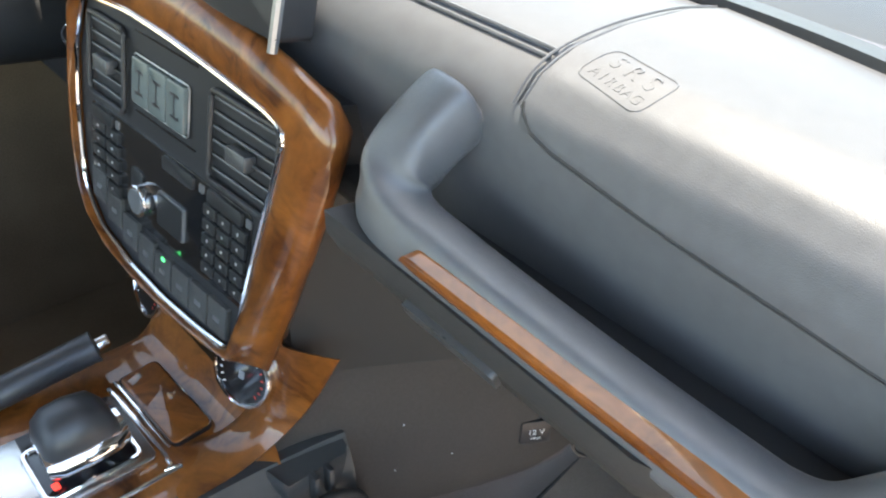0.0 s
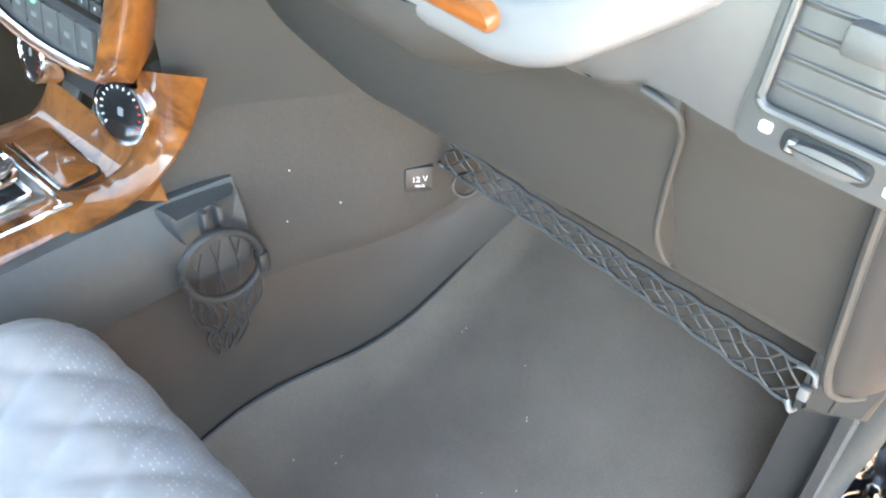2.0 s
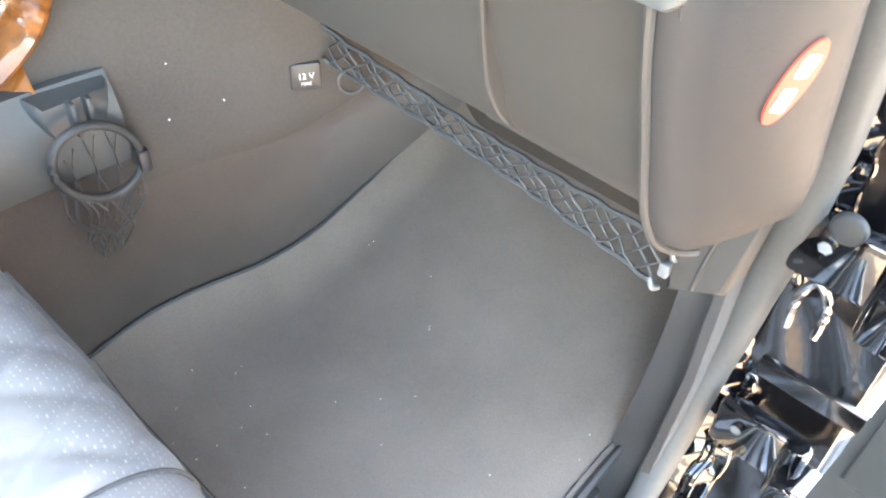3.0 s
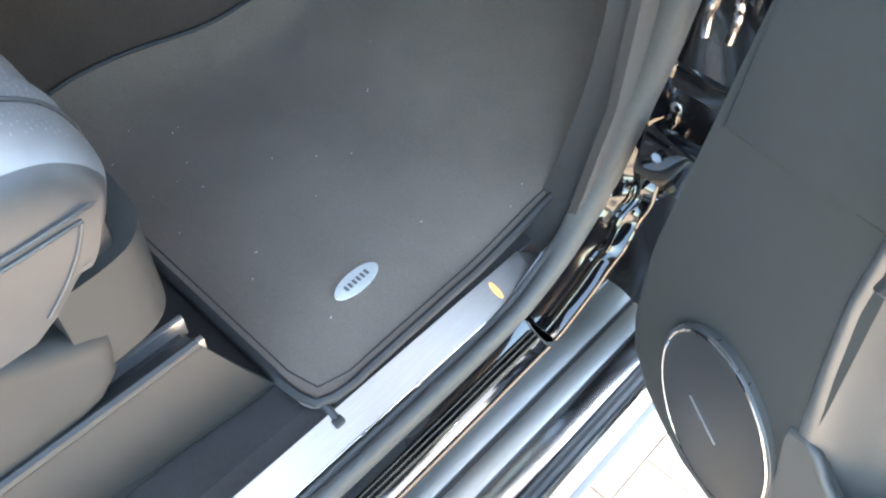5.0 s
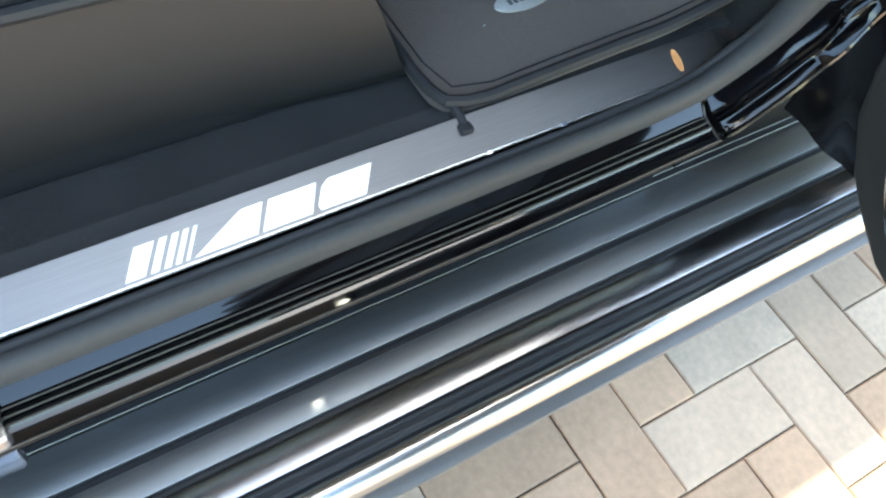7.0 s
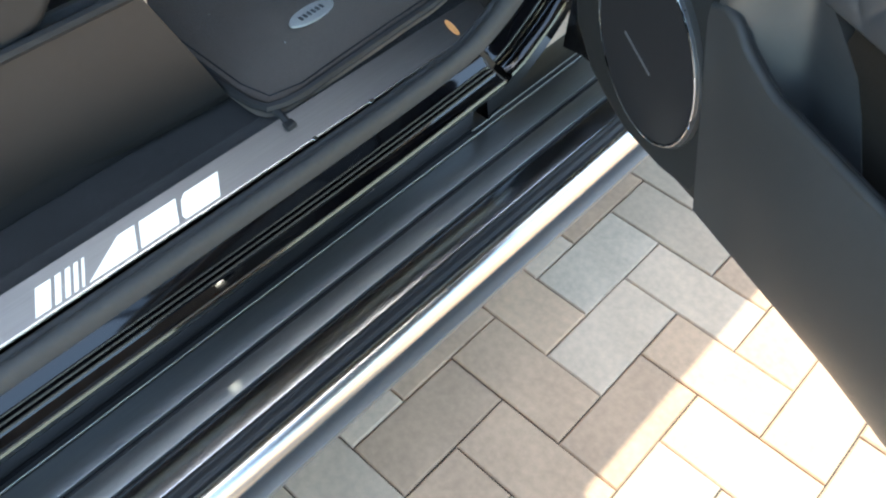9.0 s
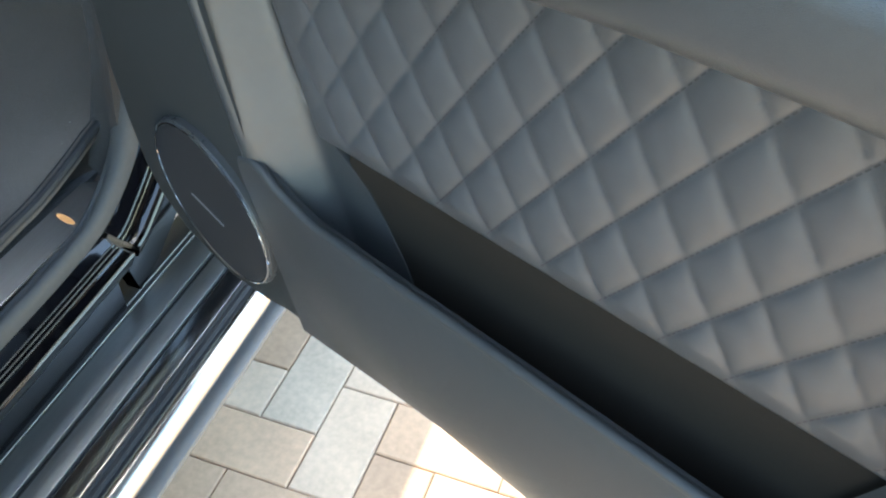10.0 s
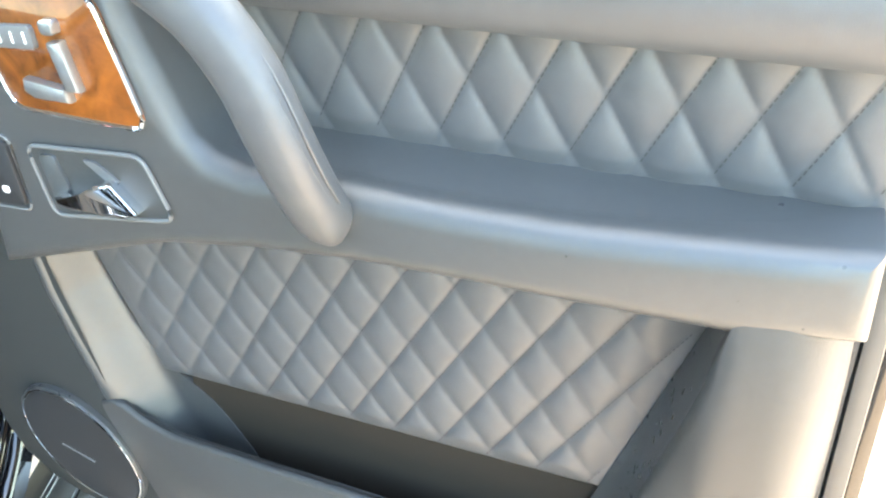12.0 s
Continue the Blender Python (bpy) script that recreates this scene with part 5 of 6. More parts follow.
bmw = bmesh.new()
ov = [[bmw.verts.new(FS @ Vector((x + (ix - x) * s, y + (iy - y) * s, d))) for (x, y), (ix, iy) in zip(OUTER, INNER)] for d, s in ((-0.022, 0.30), (0.001, 0.0))]
bands = [[bmw.verts.new(FS @ Vector((x + (ix - x) * t, y + (iy - y) * t, 0.001 + 0.0115 * (1 - abs(2 * min(1, 0.03 + t * 0.94) - 1) ** 3.0)))) for (x, y), (ix, iy) in zip(OUTER, INNER)] for t in (0.06, 0.14, 0.24, 0.36, 0.5, 0.65, 0.8, 0.9, 1.0)]
rows = [ov[0], ov[1]] + bands
for i in range(len(OUTER)):
    j = (i + 1) % len(OUTER)
    for a, b in zip(rows, rows[1:]):
        bmw.faces.new((a[i], a[j], b[j], b[i]))
part("wood_surround", bmw, WOOD, stack, "varnished burl surround", sharp=75)
for x, z in ((0.344, 1.2005), (0.139, 1.203)):
    air_vent(FS @ Matrix.Translation((*s2(x, z), 0.003)), 0.084 if x > 0.2 else 0.062, 0.072, stack, 6)
for i in range(3):
    b = part("lock_button", prism(srect(0.1855 + 0.0274 * i, 0.2122 + 0.0274 * i, 1.185, 1.2235, 0.003), 0, 0.006, FS, bev=0.0015), PALEBTN, stack, "pale differential lock button")
    for dz in (-0.009, 0.009):
        part("button_mark", prism(srect(0.1925 + 0.0274 * i, 0.2052 + 0.0274 * i, 1.2045 + dz - 0.0012, 1.2045 + dz + 0.0012, 0.0008), 0.006, 0.0063, FS), PLASTIC, b)
    part("button_mark", prism(srect(0.198 + 0.0274 * i, 0.1997 + 0.0274 * i, 1.196, 1.213, 0.0005), 0.006, 0.0063, FS), PLASTIC, b)
part("button_bezel", tube([FS @ Vector((x, y, 0.002)) for x, y in srect(0.1838, 0.2690, 1.1832, 1.2252, 0.004)], 0.0007, 6, loop=True, steps=1), SATIN, stack)
for z in (1.176, 1.243):
    part("groove", prism(srect(0.183, 0.277, z - 0.0008, z + 0.0008, 0.0004), 0, 0.0008, FS), GLOSSBLACK, stack)
part("radio_band", prism(srect(0.104, 0.358, 1.073, 1.158, 0.006), 0, 0.0015, FS, bev=0.0005), GLOSSBLACK, stack, "gloss radio face")
kn = part("control_knob", cyl(0.0152, 0.0015, 0.0125, FS @ Matrix.Translation((*s2(0.205, 1.103), 0)), 36, bev=0.002, r2=0.0142), CHROME, stack, "silver rotary knob")
part("knob_cap", cyl(0.0112, 0.0120, 0.0135, FS @ Matrix.Translation((*s2(0.205, 1.103), 0)), 32, bev=0.0006), BTN, kn)
part("knob_bezel", prism(srect(0.178, 0.198, 1.082, 1.124, 0.004), 0.001, 0.003, FS, bev=0.001), KEYCAP, stack)
part("function_key", prism(srect(0.226, 0.268, 1.090, 1.122, 0.003), 0.001, 0.0040, FS, bev=0.001), BTN, stack, "grey framed key pair")
part("function_key_face", prism(srect(0.2275, 0.2665, 1.0915, 1.1205, 0.002), 0.0038, 0.0048, FS), KEYCAP, stack)
for i in range(3):
    for j in range(5):
        x, z = 0.296 + 0.0205 * i, 1.081 + 0.0128 * j
        k = part("key", prism(srect(x, x + 0.0175, z, z + 0.0100, 0.0015), 0.001, 0.0042, FS, bev=0.0008), KEYCAP, stack)
        part("key_mark", prism(srect(x + 0.0076, x + 0.0093, z + 0.0040, z + 0.0064, 0.0004), 0.0042, 0.0045, FS), PALE, k)
for i in range(2):
    for j in range(5):
        x, z = 0.110 + 0.026 * i, 1.083 + 0.0128 * j
        k = part("key", prism(srect(x, x + 0.023, z, z + 0.0100, 0.0015), 0.001, 0.0042, FS, bev=0.0008), KEYCAP, stack)
        part("key_mark", prism(srect(x + 0.0095, x + 0.0125, z + 0.0042, z + 0.0060, 0.0004), 0.0042, 0.0045, FS), PALE, k)
for x0, x1 in ((0.287, 0.296), (0.352, 0.361), (0.150, 0.158)):
    part("panel_mark", prism(srect(x0, x1 - 0.002, 1.147, 1.154, 0.001), 0.0014, 0.0024, FS), SATIN, stack)
for x0, x1 in ((0.300, 0.348), (0.108, 0.146), (0.232, 0.28)):
    part("flat_switch", prism(srect(x0, x1, 1.144, 1.156, 0.003), 0.001, 0.004, FS, bev=0.001), KEYCAP, stack)
for i in range(8):
    x = 0.109 + 0.0288 * i
    z = 1.034 + 0.55 * (x - 0.24) ** 2 * (3.4 if x < 0.24 else 0.5)
    part("row_button", prism(srect(x, x + 0.0268, z, z + 0.030, 0.002), 0.0, 0.0050, FS, bev=0.0012), CONSOLESKIN, stack, "grey lower row button")
    part("row_mark", prism(srect(x + 0.009, x + 0.018, z + 0.012, z + 0.0165, 0.001), 0.0050, 0.0053, FS), SATIN, stack)
part("green_lamp", prism(srect(0.2375, 0.2425, 1.0605, 1.0635, 0.0008), 0.0049, 0.0060, FS), GREENLIT, stack, "green lit lamp")
# climate band below with two knobs
part("climate_band", box(-0.105, 0.105, -0.030, 0.026, -0.02, 0.0, 0.004, 2, axes((0.24, -0.205, 0.978), (1, 0.05, 0), (0, 0.25, 1))), PLASTIC, stack, "black climate control band")
FK = axes((0.24, -0.205, 0.978), (1, 0.05, 0), (0, 0.25, 1))
for i in range(5):
    part("climate_button", prism(rrect(-0.044 + 0.018 * i, -0.029 + 0.018 * i, -0.004, 0.012, 0.002), 0, 0.003, FK, bev=0.0008), BTN, stack)
for x in (-0.078, 0.080):
    mk = FK @ Matrix.Translation((x, -0.004, 0)) @ Matrix.Rotation(radians(14 if x > 0 else -6), 4, "Y")
    k = part("climate_knob", cyl(0.0330, 0, 0.021, mk, 40, bev=0.002, r2=0.0318), CHROME, stack, "chrome-rimmed climate knob")
    part("knob_face", cyl(0.0276, 0.020, 0.0218, mk, 36), GLOSSBLACK, k)
    part("knob_ring", ring(0.0280, 0.0322, 0.019, 0.0235, mk), CHROME, k)
    for i in range(16):
        a = radians(-130 + 260 * i / 15)
        mm = mk @ Matrix.Translation((0.0232 * math.sin(a), 0.0232 * math.cos(a), 0.0217)) @ Matrix.Rotation(-a, 4, "Z")
        part("knob_tick", prism(rrect(-0.0007, 0.0007, -0.0015, 0.0015, 0.0003), 0, 0.0004, mm), WHITE if i < 11 else RED, k)
    part("knob_mark", prism(rrect(-0.003, 0.003, -0.004, 0.004, 0.001), 0.0217, 0.0222, mk), SATIN, k)
# screen above the stack
FT = axes((0.27, -0.188, 1.345), (1, 0.05, 0), (0, 0.20, 1))
part("screen_housing", prism(rrect(-0.13, 0.105, -0.055, 0.08, 0.006), -0.03, -0.002, FT, bev=0.003), PLASTIC, stack, "black screen housing")
part("screen", prism(rrect(-0.120, 0.092, -0.030, 0.07, 0.003), -0.003, 0.0, FT), GLOSSBLACK, stack, "dark glossy screen")
part("screen_edge", tube([FT @ Vector((0.103, -0.060, 0.0)), FT @ Vector((0.106, 0.0, 0.0)), FT @ Vector((0.108, 0.08, 0.0))], 0.0038, 8), SATIN, stack, "silver edge bar")
part("screen_line", prism(rrect(0.035, 0.082, -0.028, -0.0255, 0.001), 0.0, 0.0008, FT), SATIN, stack)

# ---- centre console ----
console = thing("centre_console", (0.25, -0.45, 0.85), "varnished burl centre console with selector, lid and handbrake", "centre console")


def con_point(a, b):
    y = -0.80 + 0.585 * a
    s = min(1, max(0, (y + 0.250) / 0.035))
    s2_ = s * s
    z = 0.905 + 0.032 * s2_
    left, right = 0.125, 0.346 + 0.012 * s2_
    x = left + (right - left) * b
    e = max(0, (b - 0.86) / 0.14)
    e2 = max(0, (0.10 - b) / 0.10)
    z -= 0.020 * (e * e + e2 * e2)
    return (x, y, z)


part("wood_top", sheet(con_point, 60, 30, 0.03, (0, 0, 1)), WOOD, console, "varnished burl top", sharp=70)
WL = smooth_path([(0.30, -0.285, 0.9046), (0.312, -0.240, 0.911), (0.325, -0.214, 0.945), (0.346, -0.206, 1.024)], 6)
WR = smooth_path([(0.350, -0.305, 0.8900), (0.362, -0.247, 0.908), (0.382, -0.199, 0.957), (0.408, -0.176, 1.030)], 6)
part("wood_wing", sheet(lambda a, b: WL[round(a * 18)].lerp(WR[round(a * 18)], b) + Vector((0.003, -0.006, 0.003)) * math.sin(math.pi * b) * 0.6, 18, 8, 0.004, (0.3, -0.8, 0.5)), WOOD, console, "burl wing rising beside the climate knob", sharp=70)
part("wood_side", sheet(lambda a, b: (0.346 + 0.012 * (min(1, max(0, (-0.80 + 0.585 * a + 0.262) / 0.047)) ** 2) + 0.010 * math.sin(b * 1.5), -0.80 + 0.585 * a, con_point(a, 1)[2] - 0.030 * b), 60, 5, 0.01, (1, 0, 0)), WOOD, console, "rounded burl flank", sharp=70)
part("wood_lower_trim", tube([(0.3575, -0.80, 0.856), (0.3575, -0.45, 0.856), (0.358, -0.30, 0.857)], 0.0022, 6), SATIN, console)
CL = axes((0.2445, -0.2655, 0.9095), (1, 0.035, 0.0), (-0.035, 1, 0.05))
part("ashtray_lid", prism(rrect(-0.053, 0.055, -0.0195, 0.0195, 0.006), -0.008, 0.0026, CL, bev=0.002), WOOD, console, "burl ashtray lid")
part("lid_gap", prism(rrect(-0.0542, 0.0562, -0.0207, 0.0207, 0.007), -0.008, 0.0006, CL), GLOSSBLACK, console)
part("lid_trim", tube([CL @ Vector((-0.053, -0.0235, 0.001)), CL @ Vector((0.055, -0.0235, 0.001))], 0.0016, 6, steps=1), CHROME, console)
part("console_trim", tube([(0.195, -0.2985, 0.9065), (0.305, -0.2935, 0.9065), (0.318, -0.302, 0.9055), (0.322, -0.33, 0.9045), (0.322, -0.80, 0.9045)], 0.0022, 6, steps=3), CHROME, console, "bright trim line in the wood")
SEL = axes((0.243, -0.42, 0.9065), (1, 0, 0), (0, 1, 0.0))
part("selector_plate", prism(rrect(-0.038, 0.060, -0.20, 0.121, 0.008), -0.003, 0.0030, SEL, bev=0.001), ALU, console, "satin silver selector plate")
part("selector_slot", prism(rrect(-0.012, 0.048, 0.030, 0.108, 0.006), 0.002, 0.0042, SEL, bev=0.001), GLOSSBLACK, console, "black selector gate")
part("selector_gate_rim", tube([SEL @ Vector((x, y, 0.004)) for x, y in rrect(-0.014, 0.050, 0.028, 0.110, 0.007)], 0.0026, 6, loop=True, steps=1), CHROME, console)
part("mode_switch", prism(rrect(-0.036, -0.018, 0.03, 0.065, 0.002), 0.002, 0.005, SEL, bev=0.001), PLASTIC, console)
part("mode_switch", prism(rrect(-0.040, 0.055, -0.12, -0.05, 0.004), 0.002, 0.006, SEL, bev=0.001), SATIN, console)
part("selector_lamp", prism(rrect(0.034, 0.042, 0.036, 0.042, 0.001), 0.0042, 0.0048, SEL), REDLIT, console, "red lit position mark")
lever = part("selector_lever", tube([(0.268, -0.352, 0.905), (0.268, -0.350, 0.930)], 0.011, 12, steps=1), CHROME, console, "chrome selector stem")
HB = [(-0.034, 0), (-0.030, 0.022), (-0.014, 0.030), (0.014, 0.030), (0.030, 0.022), (0.034, 0), (0.030, -0.010), (-0.030, -0.010)]
part("selector_head", loft([[(0.267 + x * k * 0.74, -0.350 + (y + 0.350) * 0.80, 0.944 + z * h + lift) for x, z in HB] for y, k, h, lift in ((-0.392, 0.70, 0.5, -0.006), (-0.386, 0.90, 0.8, 0.0), (-0.374, 1.0, 0.96, 0.003), (-0.350, 1.0, 1.0, 0.004), (-0.326, 0.96, 0.92, 0.002), (-0.314, 0.84, 0.6, -0.003), (-0.310, 0.6, 0.3, -0.006))]), SIDELEATHER, lever, "black leather selector head", sharp=70)
part("selector_collar", loft([[(0.271 + x * 0.80 * k, -0.350 + (y + 0.350) * 0.84, 0.934 + z * 0.50) for x, z in HB] for y, k in ((-0.391, 0.75), (-0.378, 0.98), (-0.350, 1.04), (-0.322, 0.98), (-0.308, 0.75))]), CHROME, lever, "chrome collar", sharp=60)
hb = part("handbrake", tube([(0.140, -0.60, 0.885), (0.150, -0.45, 0.912), (0.160, -0.315, 0.932), (0.1625, -0.292, 0.936)], 0.0145, 14, radii=lambda s: 0.92 + 0.2 * s), SIDELEATHER, console, "black leather handbrake lever")
part("handbrake_button", cyl(0.007, 0, 0.012, axes((0.1628, -0.2905, 0.9362), (1, -0.04, 0), (0, -0.12, 1)) @ Matrix.Rotation(radians(180), 4, "X"), 16, bev=0.002), CHROME, hb, "chrome release button")
part("console_core", box(0.13, 0.340, -0.95, -0.19, 0.50, 0.875, 0.01), PLASTIC, console)
keys = thing("ignition_key", (0.014, -0.20, 1.14), "chrome key ring with a round blue tag", "key")
part("key_ring", ring(0.011, 0.014, -0.0015, 0.0015, axes((0.014, -0.200, 1.180), (0.8, 0.6, 0), (0, 0, 1))), CHROME, keys)
part("key_head", tube([(0.012, -0.15, 1.203), (0.014, -0.19, 1.198)], 0.008, 10, steps=1), CHROME, keys)
part("blue_tag", prism(ell(0.010, 0.018, 24), -0.002, 0.002, axes((0.014, -0.202, 1.150), (0.8, 0.6, 0), (0, 0, 1)), bev=0.001), BLUE, keys, "blue plastic tag")
for x, z0 in ((-0.14, 0.66), (-0.24, 0.66)):
    pd = thing("pedal", (x, 0.0, z0), "steel-faced foot pedal below the dark dash", "pedal", "pedals")
    part("pedal_arm", tube([(x, 0.06, 1.03), (x, -0.02, 0.85), (x, -0.06, z0 + 0.03)], 0.007, 8), PLASTIC, pd)
    part("pedal_face", box(-0.028, 0.028, -0.022, 0.022, 0, 0.008, 0.003, 2, axes((x, -0.068, z0 + 0.03), (1, 0, 0), (0, 0.5, 0.8))), SATIN, pd)

# ---- footwell fittings ----
SO = axes((tunnel_x(0.020, 0.862) + 0.003, 0.020, 0.862), (0.50, 0.86, 0), (0, 0.1, 1))
so = thing("power_socket", (0.4665, 0.014, 0.85), "black flap of a 12 volt power socket", "power socket")
part("flap", prism(rrect(-0.0165, 0.0165, -0.0165, 0.0145, 0.004), -0.004, 0.0040, SO, bev=0.002), PLASTIC, so)
part("flap_words", letters("12 V", 0.0095, SO @ Matrix.Translation((0.0, 0.000, 0.0043)), 0.0003), WHITE, so)
part("flap_words", letters("MAX", 0.0050, SO @ Matrix.Translation((0.0, -0.0085, 0.0043)), 0.0003), WHITE, so)
for y, z in ((-0.098, 0.893), (-0.056, 0.845), (-0.105, 0.828)):
    part("lint", box(-0.0009, 0.0009, -0.0006, 0.0006, -0.0005, 0.0005, 0, 1, Matrix.Translation((tunnel_x(y, z) + 0.0036, y, z))), WHITE, trim)

net = thing("storage_net", (0.70, 0.03, 0.84), "black elastic net stretched across the footwell", "cargo net")


def net_edge(s, top):
    x = 0.492 + 0.408 * s
    y = 0.035 - 0.018 * s + 0.012 * math.sin(math.pi * s)
    dip = math.sin(math.pi * s)
    return Vector((x, y, (0.917 - 0.004 * s - 0.017 * dip) if top else (0.879 - 0.011 * s - 0.004 * dip)))


cords = []
for top in (True, False):
    cords.append(tube([net_edge(i / 30, top) + Vector((0, 0, 0.0015 * math.sin(i * 2.1))) for i in range(31)], 0.0024, 6, steps=1))
NC = 20
for sgn in (0, 1):
    for i in range(NC):
        a, b = i / NC, (i + 1) / NC
        for lvl in range(2):
            t0, t1 = (lvl / 2, (lvl + 1) / 2)
            up_ = (i + lvl + sgn) % 2 == 0
            f0, f1 = (t0, t1) if up_ else (t1, t0)
            p = net_edge(a, True) * f0 + net_edge(a, False) * (1 - f0)
            q = net_edge(b, True) * f1 + net_edge(b, False) * (1 - f1)
            mid = (p + q) / 2 + Vector((0, -0.003 if sgn else 0.001, 0.002 * math.sin(i * 1.7)))
            cords.append(tube([p, mid, q], 0.0012, 5, steps=2))
part("netting", join(*cords), NET, net, "black cord mesh")
part("net_loop", ring(0.011, 0.0145, -0.002, 0.002, axes((0.518, 0.040, 0.868), (0.7, 0.7, 0), (0, 0.3, 1))), NET, net)
for top in (True, False):
    e = net_edge(1, top)
    if top:
        part("hook", tube([e + Vector((-0.006, -0.002, -0.002)), e + Vector((0.001, -0.004, 0.001)), e + Vector((0.008, -0.004, -0.001)), e + Vector((0.011, -0.003, -0.010)), e + Vector((0.009, 0.010, -0.020))], 0.0023, 8), BTN, net, "grey wire hook")
    else:
        part("hook", tube([e + Vector((-0.004, -0.001, 0.004)), e + Vector((0.001, -0.003, -0.003)), e + Vector((0.003, 0.004, -0.006))], 0.0024, 8), BTN, net, "grey wire hook")
        part("hook_clip", box(-0.0045, 0.0045, -0.004, 0.004, -0.007, 0.007, 0.002, 2, Matrix.Translation(e + Vector((0.005, 0.002, 0.017)))), BTN, net, "grey clip")
    e = net_edge(0, top)
    part("hook", tube([e, e + Vector((-0.006, -0.002, 0.004)), e + Vector((-0.010, 0.004, 0.0))], 0.0022, 6), PLASTIC, net)

holder = thing("net_bottle_holder", (0.39, -0.19, 0.68), "folding ring holder with a small hanging net", "bottle holder")
part("bracket", loft([[(0.362, y0, z0), (0.386, y0 + 0.004, z0), (0.389, y0 + 0.008, z0 - 0.006), (0.389, y1 - 0.008, z0 - 0.006), (0.386, y1 - 0.004, z0), (0.362, y1, z0)] for y0, y1, z0 in ((-0.229, -0.151, 0.893), (-0.231, -0.150, 0.888), (-0.229, -0.153, 0.872), (-0.222, -0.160, 0.855))]), LOWPANEL, holder, "black plastic bracket")
part("bracket_lug", box(0.386, 0.400, -0.200, -0.194, 0.852, 0.889, 0.002), LOWPANEL, holder)
part("bracket_lug", box(0.386, 0.400, -0.184, -0.178, 0.852, 0.889, 0.002), LOWPANEL, holder)
RC = Vector((0.399, -0.191, 0.822))
rp = [RC + Vector((0.020 * math.sin(a) * 0.2 + 0.006, 0.044 * math.cos(a), 0.046 * math.sin(a) - 0.012 * math.cos(a))) for a in [2 * math.pi * i / 28 for i in range(28)]]
part("ring", tube(rp, 0.0048, 10, loop=True, steps=1), DASH_GREY, holder, "padded black ring")
part("ring_buckle", box(0.398, 0.412, -0.153, -0.140, 0.790, 0.816, 0.003), PLASTIC, holder)
strands = []
for i in range(7):
    a0 = math.pi * (1.14 + 0.72 * i / 6)
    top = RC + Vector((0.004, 0.044 * math.cos(a0), 0.046 * math.sin(a0) - 0.012 * math.cos(a0)))
    for sgn in (-1, 1):
        tip = Vector((0.402, -0.203 + 0.012 * math.cos(a0), 0.704 + 0.006 * (i % 3)))
        m1 = top.lerp(tip, 0.35) + Vector((0.006, sgn * 0.010, 0))
        m2 = top.lerp(tip, 0.7) + Vector((0.003, -sgn * 0.006, 0))
        strands.append(tube([top, m1, m2, tip], 0.0014, 5, steps=4))
for i in range(7):
    y = -0.22 + 0.0115 * i
    h = math.sqrt(max(0, 1 - ((y + 0.186) / 0.044) ** 2)) * 0.036
    strands.append(tube([Vector((0.398, y, 0.812 + h)), Vector((0.394, y + 0.006 * (-1) ** i, 0.812)), Vector((0.398, y, 0.812 - h))], 0.0009, 5, steps=3))
part("netting", join(*strands), NET, holder, "hanging cord mesh")

# ---- passenger seat ----
seat = thing("passenger_seat", (0.66, -0.62, 0.50), "black leather seat cushion with diamond quilting", "car seat")
SP = [(-0.372, 0.800), (-0.350, 0.812), (-0.340, 0.830), (-0.338, 0.855), (-0.345, 0.880), (-0.362, 0.900), (-0.392, 0.914), (-0.45, 0.920), (-0.55, 0.915), (-0.75, 0.900), (-1.0, 0.885)]
SL = [(0.432, -0.085), (0.424, -0.05), (0.428, -0.020), (0.445, 0.000), (0.475, 0.008), (0.515, 0.005), (0.560, 0.0), (0.66, 0.0), (0.76, 0.0), (0.795, 0.004), (0.820, 0.006), (0.842, -0.002), (0.857, -0.020), (0.862, -0.045), (0.861, -0.080)]


def even(path, gap):
    """The same path with its points an even gap apart."""
    out, need = [path[0]], gap
    for a, b in zip(path, path[1:]):
        d = (b - a).length
        while need <= d:
            out.append(a.lerp(b, need / d))
            need += gap
        need -= d
    return out


sp_path = even(smooth_path([(0, a, b) for a, b in SP], 10), 0.0045)
sl_path = even(smooth_path([(a, 0, b) for a, b in SL], 10), 0.0045)
FRONT_ROWS = 36


SEAT_ROWS = []


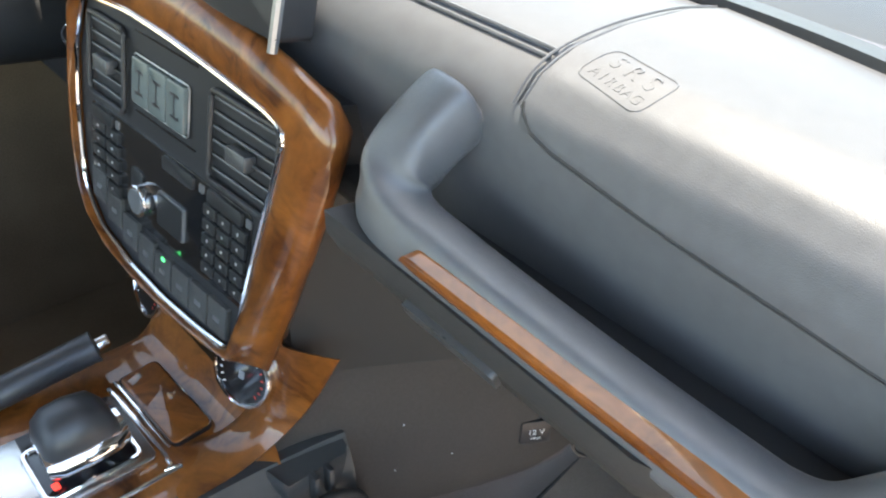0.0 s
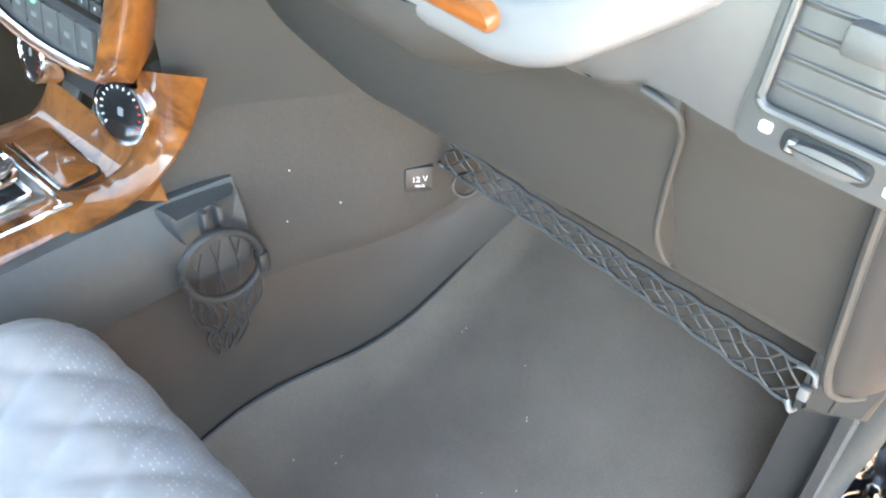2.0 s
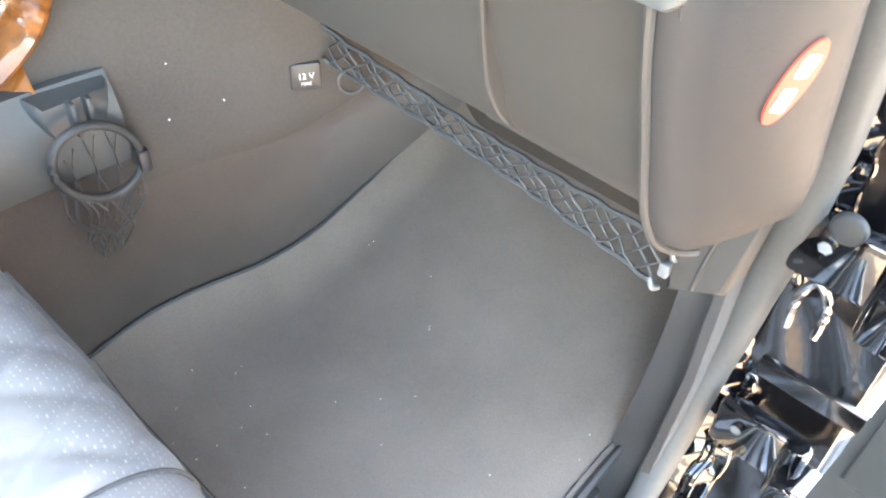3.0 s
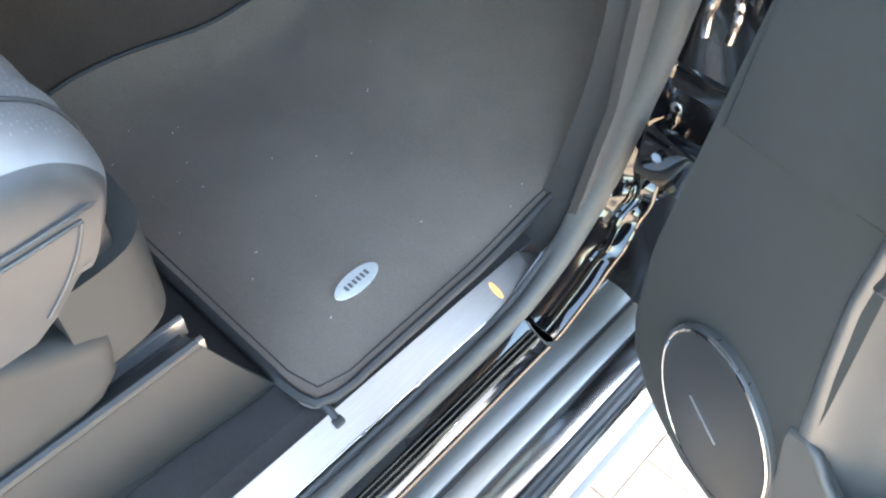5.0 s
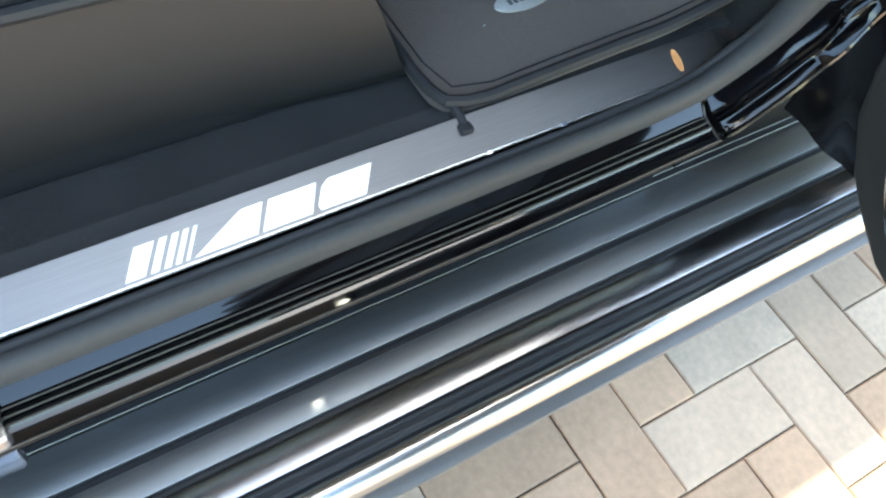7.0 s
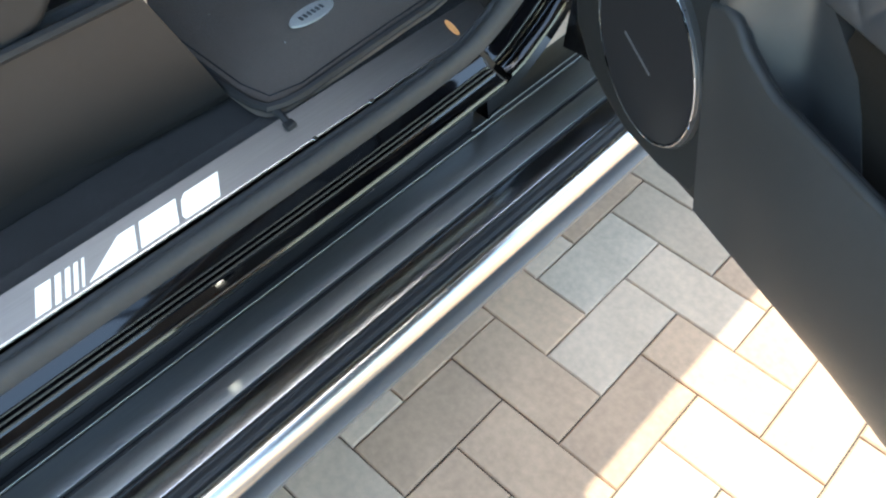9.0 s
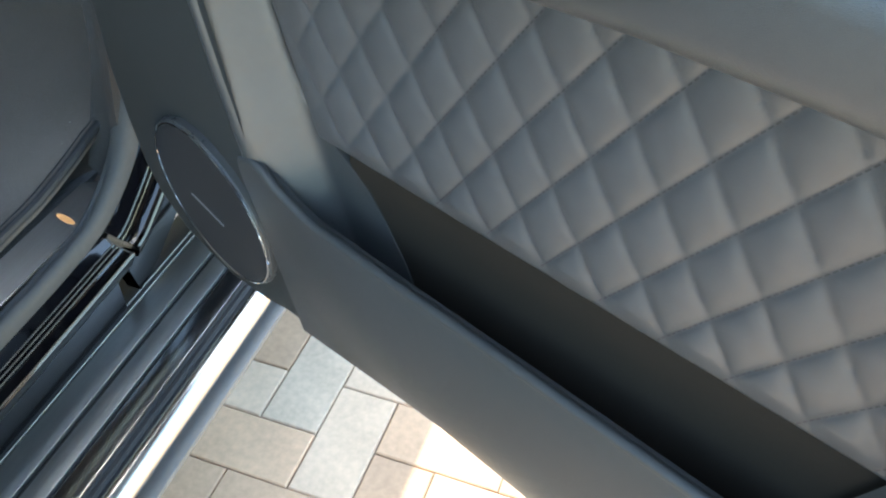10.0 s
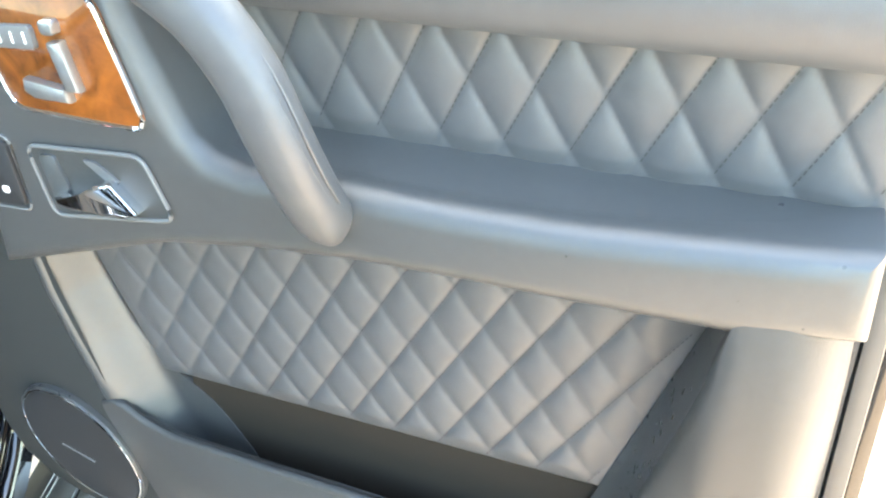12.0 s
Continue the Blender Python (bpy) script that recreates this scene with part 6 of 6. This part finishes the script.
def seat_grid():
    bm = bmesh.new()
    s = 0.0
    rows = []
    for i, p in enumerate(sp_path):
        if i:
            s += (p - sp_path[i - 1]).length
        t = (sp_path[min(i + 1, len(sp_path) - 1)] - sp_path[max(i - 1, 0)]).normalized()
        nrm = Vector((0, t.z, -t.y))
        if nrm.dot(Vector((0, 0.6, 0.8))) < 0:
            nrm = -nrm
        row = []
        for q in sl_path:
            x, dz = q.x, q.z
            inset = max(0.0, -dz)
            # the front corner curves away to the rear
            yb = p.y - 2.4 * max(0, abs(x - 0.66) - 0.10) ** 2 * max(0, 1 - (i / FRONT_ROWS)) - inset * 0.35 * max(0, 1 - i / FRONT_ROWS)
            f = min(1, max(0, (x - 0.462) / 0.012)) * min(1, max(0, (0.792 - x) / 0.012)) * min(1, max(0, (s - 0.070) / 0.05))
            h = 0.0015 * f + 0.0056 * pillow(x - 0.66, s - 0.05, 0.058, 0.082) * f
            zz = (p.z + dz * (0.35 + 0.65 * min(1, i / 24)) + 0.065 * max(0, (x - 0.70) / 0.17) ** 1.5 * max(0, 1 - i / 20))
            if x > 0.84 and dz < -0.015:
                t = min(1, (-dz - 0.015) / 0.065)
                zz = zz * (1 - t) + (0.835 - 0.040 * min(1, max(0, (-0.372 - yb) / 0.06))) * t
            yb -= 0.058 * min(1, max(0, (0.872 - zz) / 0.055)) * min(1, max(0, (x - 0.80) / 0.05)) * max(0, 1 - i / 40)
            row.append(bm.verts.new(Vector((x, yb, zz)) + nrm * h))
        rows.append(row)
        SEAT_ROWS.append([v.co + nrm * 0.0007 for v in row])
    for a, b in zip(rows, rows[1:]):
        for i in range(len(a) - 1):
            bm.faces.new((a[i], a[i + 1], b[i + 1], b[i]))
    return bm


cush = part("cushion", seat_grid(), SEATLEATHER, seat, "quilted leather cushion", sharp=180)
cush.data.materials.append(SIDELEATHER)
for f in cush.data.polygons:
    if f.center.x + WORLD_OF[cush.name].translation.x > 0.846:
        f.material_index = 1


def on_seat(x, i, lift=0.001):
    p = sp_path[i]
    yb = p.y - 2.4 * max(0, abs(x - 0.66) - 0.10) ** 2 * max(0, 1 - (i / FRONT_ROWS))
    return Vector((x, yb, p.z + 0.004)) + Vector((0, 0.5, 0.5)) * lift


for x in (0.794,):
    part("seam", tube([on_seat(x, i, 0.002) for i in range(4, len(sp_path), 2)], 0.0016, 6, steps=1), STITCH, cush)
holes = bmesh.new()
for i in range(15, 36):
    for n in range(2, len(SEAT_ROWS[i]) - 22):
        c, e, g = SEAT_ROWS[i][n], SEAT_ROWS[i][n + 1] - SEAT_ROWS[i][n], SEAT_ROWS[i + 1][n] - SEAT_ROWS[i][n]
        c = c + e * (0.5 * (i % 2))
        if i > 28 and (n * 7 + i * 3) % 5 > 2:
            continue
        holes.faces.new([holes.verts.new(c + e * p * 0.24 + g * q * 0.085) for p, q in ((-1, -1), (1, -1), (1, 1), (-1, 1))])
hl = part("perforation", holes, PALETHREAD, cush, "rows of fine pale dots")
hl["kind"] = "stuff"
part("skirt", sheet(lambda a, b: (0.46 + 0.30 * a, -0.318 - 0.040 * max(0, 2 * a - 1) ** 2 - 0.05 * (1 - b), 0.60 + 0.20 * b), 12, 5, 0.02, (0, 1, 0)), PANEL, seat, "grey front skirt")
VAL = [(-0.383, 0.724), (-0.384, 0.706), (-0.389, 0.680), (-0.407, 0.660), (-0.435, 0.650), (-0.60, 0.640), (-0.95, 0.640), (-0.95, 0.790), (-0.46, 0.768), (-0.42, 0.748), (-0.396, 0.734)]
part("side_valance", padded(VAL, -0.03, 0.004, 0.016, axes((0.833, 0, 0), (0, 1, 0), (0, 0, 1))), SEATTRIM, seat, "smooth grey side valance", sharp=60)
part("valance_nose", tube([(0.745, -0.330, 0.736), (0.790, -0.335, 0.736), (0.814, -0.354, 0.736), (0.820, -0.41, 0.736)], 0.0, shape=[(-0.012, -0.046), (0.008, -0.046), (0.014, 0.0), (0.010, 0.048), (-0.012, 0.048)], steps=5), SEATTRIM, seat, "rounded grey corner trim", sharp=70)
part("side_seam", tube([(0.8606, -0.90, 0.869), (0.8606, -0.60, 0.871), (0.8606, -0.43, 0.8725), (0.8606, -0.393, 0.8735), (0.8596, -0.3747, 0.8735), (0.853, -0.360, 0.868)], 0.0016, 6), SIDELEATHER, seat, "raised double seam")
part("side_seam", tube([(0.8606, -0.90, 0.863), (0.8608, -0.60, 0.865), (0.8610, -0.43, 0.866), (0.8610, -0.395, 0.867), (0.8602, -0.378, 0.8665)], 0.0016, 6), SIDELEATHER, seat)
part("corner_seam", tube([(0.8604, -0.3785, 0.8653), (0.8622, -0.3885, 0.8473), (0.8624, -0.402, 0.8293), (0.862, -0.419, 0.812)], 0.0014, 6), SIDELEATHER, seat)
# added black block that gives the shaded hollow below the cushion its darkness
part("underside", box(0.70, 0.818, -0.45, -0.350, 0.772, 0.846, 0.01), PLASTIC, seat, "black block standing in for the shade under the cushion's corner")
part("frame", box(0.46, 0.80, -0.95, -0.385, 0.56, 0.84, 0.01), PLASTIC, seat, "dark seat frame")
rails = thing("seat_rail", (0.825, -0.6, 0.50), "black and steel seat runner on the floor", "seat rail")
for x in (0.806, 0.834):
    part("runner", box(x - 0.0032, x + 0.0032, -1.0, -0.322, 0.630, 0.653, 0.0015), SATIN, rails, "bright runner edge")
part("runner_channel", box(0.806, 0.834, -1.0, -0.330, 0.605, 0.638, 0.002), PLASTIC, rails)
part("runner_foot", box(0.78, 0.826, -0.95, -0.345, 0.497, 0.606, 0.004), PLASTIC, rails)
for y in (-0.345, -0.37):
    part("screw", cyl(0.0045, 0, 0.003, Matrix.Translation((0.820, y, 0.638)), 10), SATIN, rails)


def cover_point(a, b):
    y = -1.0 + (0.669 + 0.064 * b) * a
    x0, z0 = 0.8405, 0.660
    s = min(1, max(0, (-0.265 - y) / 0.20))
    x1, z1 = 0.836 - 0.014 * s * s * (3 - 2 * s), 0.505
    t = b
    bulge = math.sin(math.pi * t) * 0.006
    return (x0 + (x1 - x0) * t ** 1.15 + bulge, y, z0 + (z1 - z0) * t)


part("rail_cover", sheet(cover_point, 40, 12, 0.02, (0.9, 0, 0.45)), RAILSKIN, rails, "soft grey-brown rail cover", sharp=70)
part("rail_cover_edge", tube([cover_point(a / 20, 0) for a in range(21)], 0.0055, 8, steps=1), RAILSKIN, rails, "rolled upper edge")

# ---- pavers, piece by piece ----
MESHES = {True: paver_mesh(True), False: paver_mesh(False)}
rng = random.Random(4)
tpl = {k: ([v.co.copy() for v in me.vertices], [list(p.vertices) for p in me.polygons]) for k, me in MESHES.items()}
fv, ff = [], []
for i in range(-30, 30):
    for j in range(-30, 32):
        k = (i + j) % 4
        if k not in (0, 2):
            continue
        long_x = k == 2
        x, y = 1.1 + 0.1 * i, 0.1 * j
        dz = rng.uniform(-0.0012, 0.0012)
        if 0.85 < x < 2.05 and -0.95 < y < 1.0:
            ob = new("paver", MESHES[long_x])
            ob.parent = pavement
            ob.location = (x - 1.1, y, dz)
            ob.rotation_euler = (rng.uniform(-0.004, 0.004), rng.uniform(-0.004, 0.004), rng.uniform(-0.006, 0.006))
            ob.material_slots[0].link = "OBJECT"
            ob.material_slots[0].material = rng.choice((PAVER, PAVER, PAVER, PAVER_RED, PAVER_RED, PAVER_GREY))
        else:
            vs, fs = tpl[long_x]
            o = len(fv)
            fv.extend((v.x + x - 1.1, v.y + y, v.z + dz) for v in vs)
            ff.extend([[n + o for n in f] for f in fs])
fm = bpy.data.meshes.new("distant_pavers")
fm.from_pydata(fv, [], ff)
fm.materials.append(PAVER)
fo = new("distant_pavers", fm)
fo.parent = pavement
fo["kind"] = "stuff"
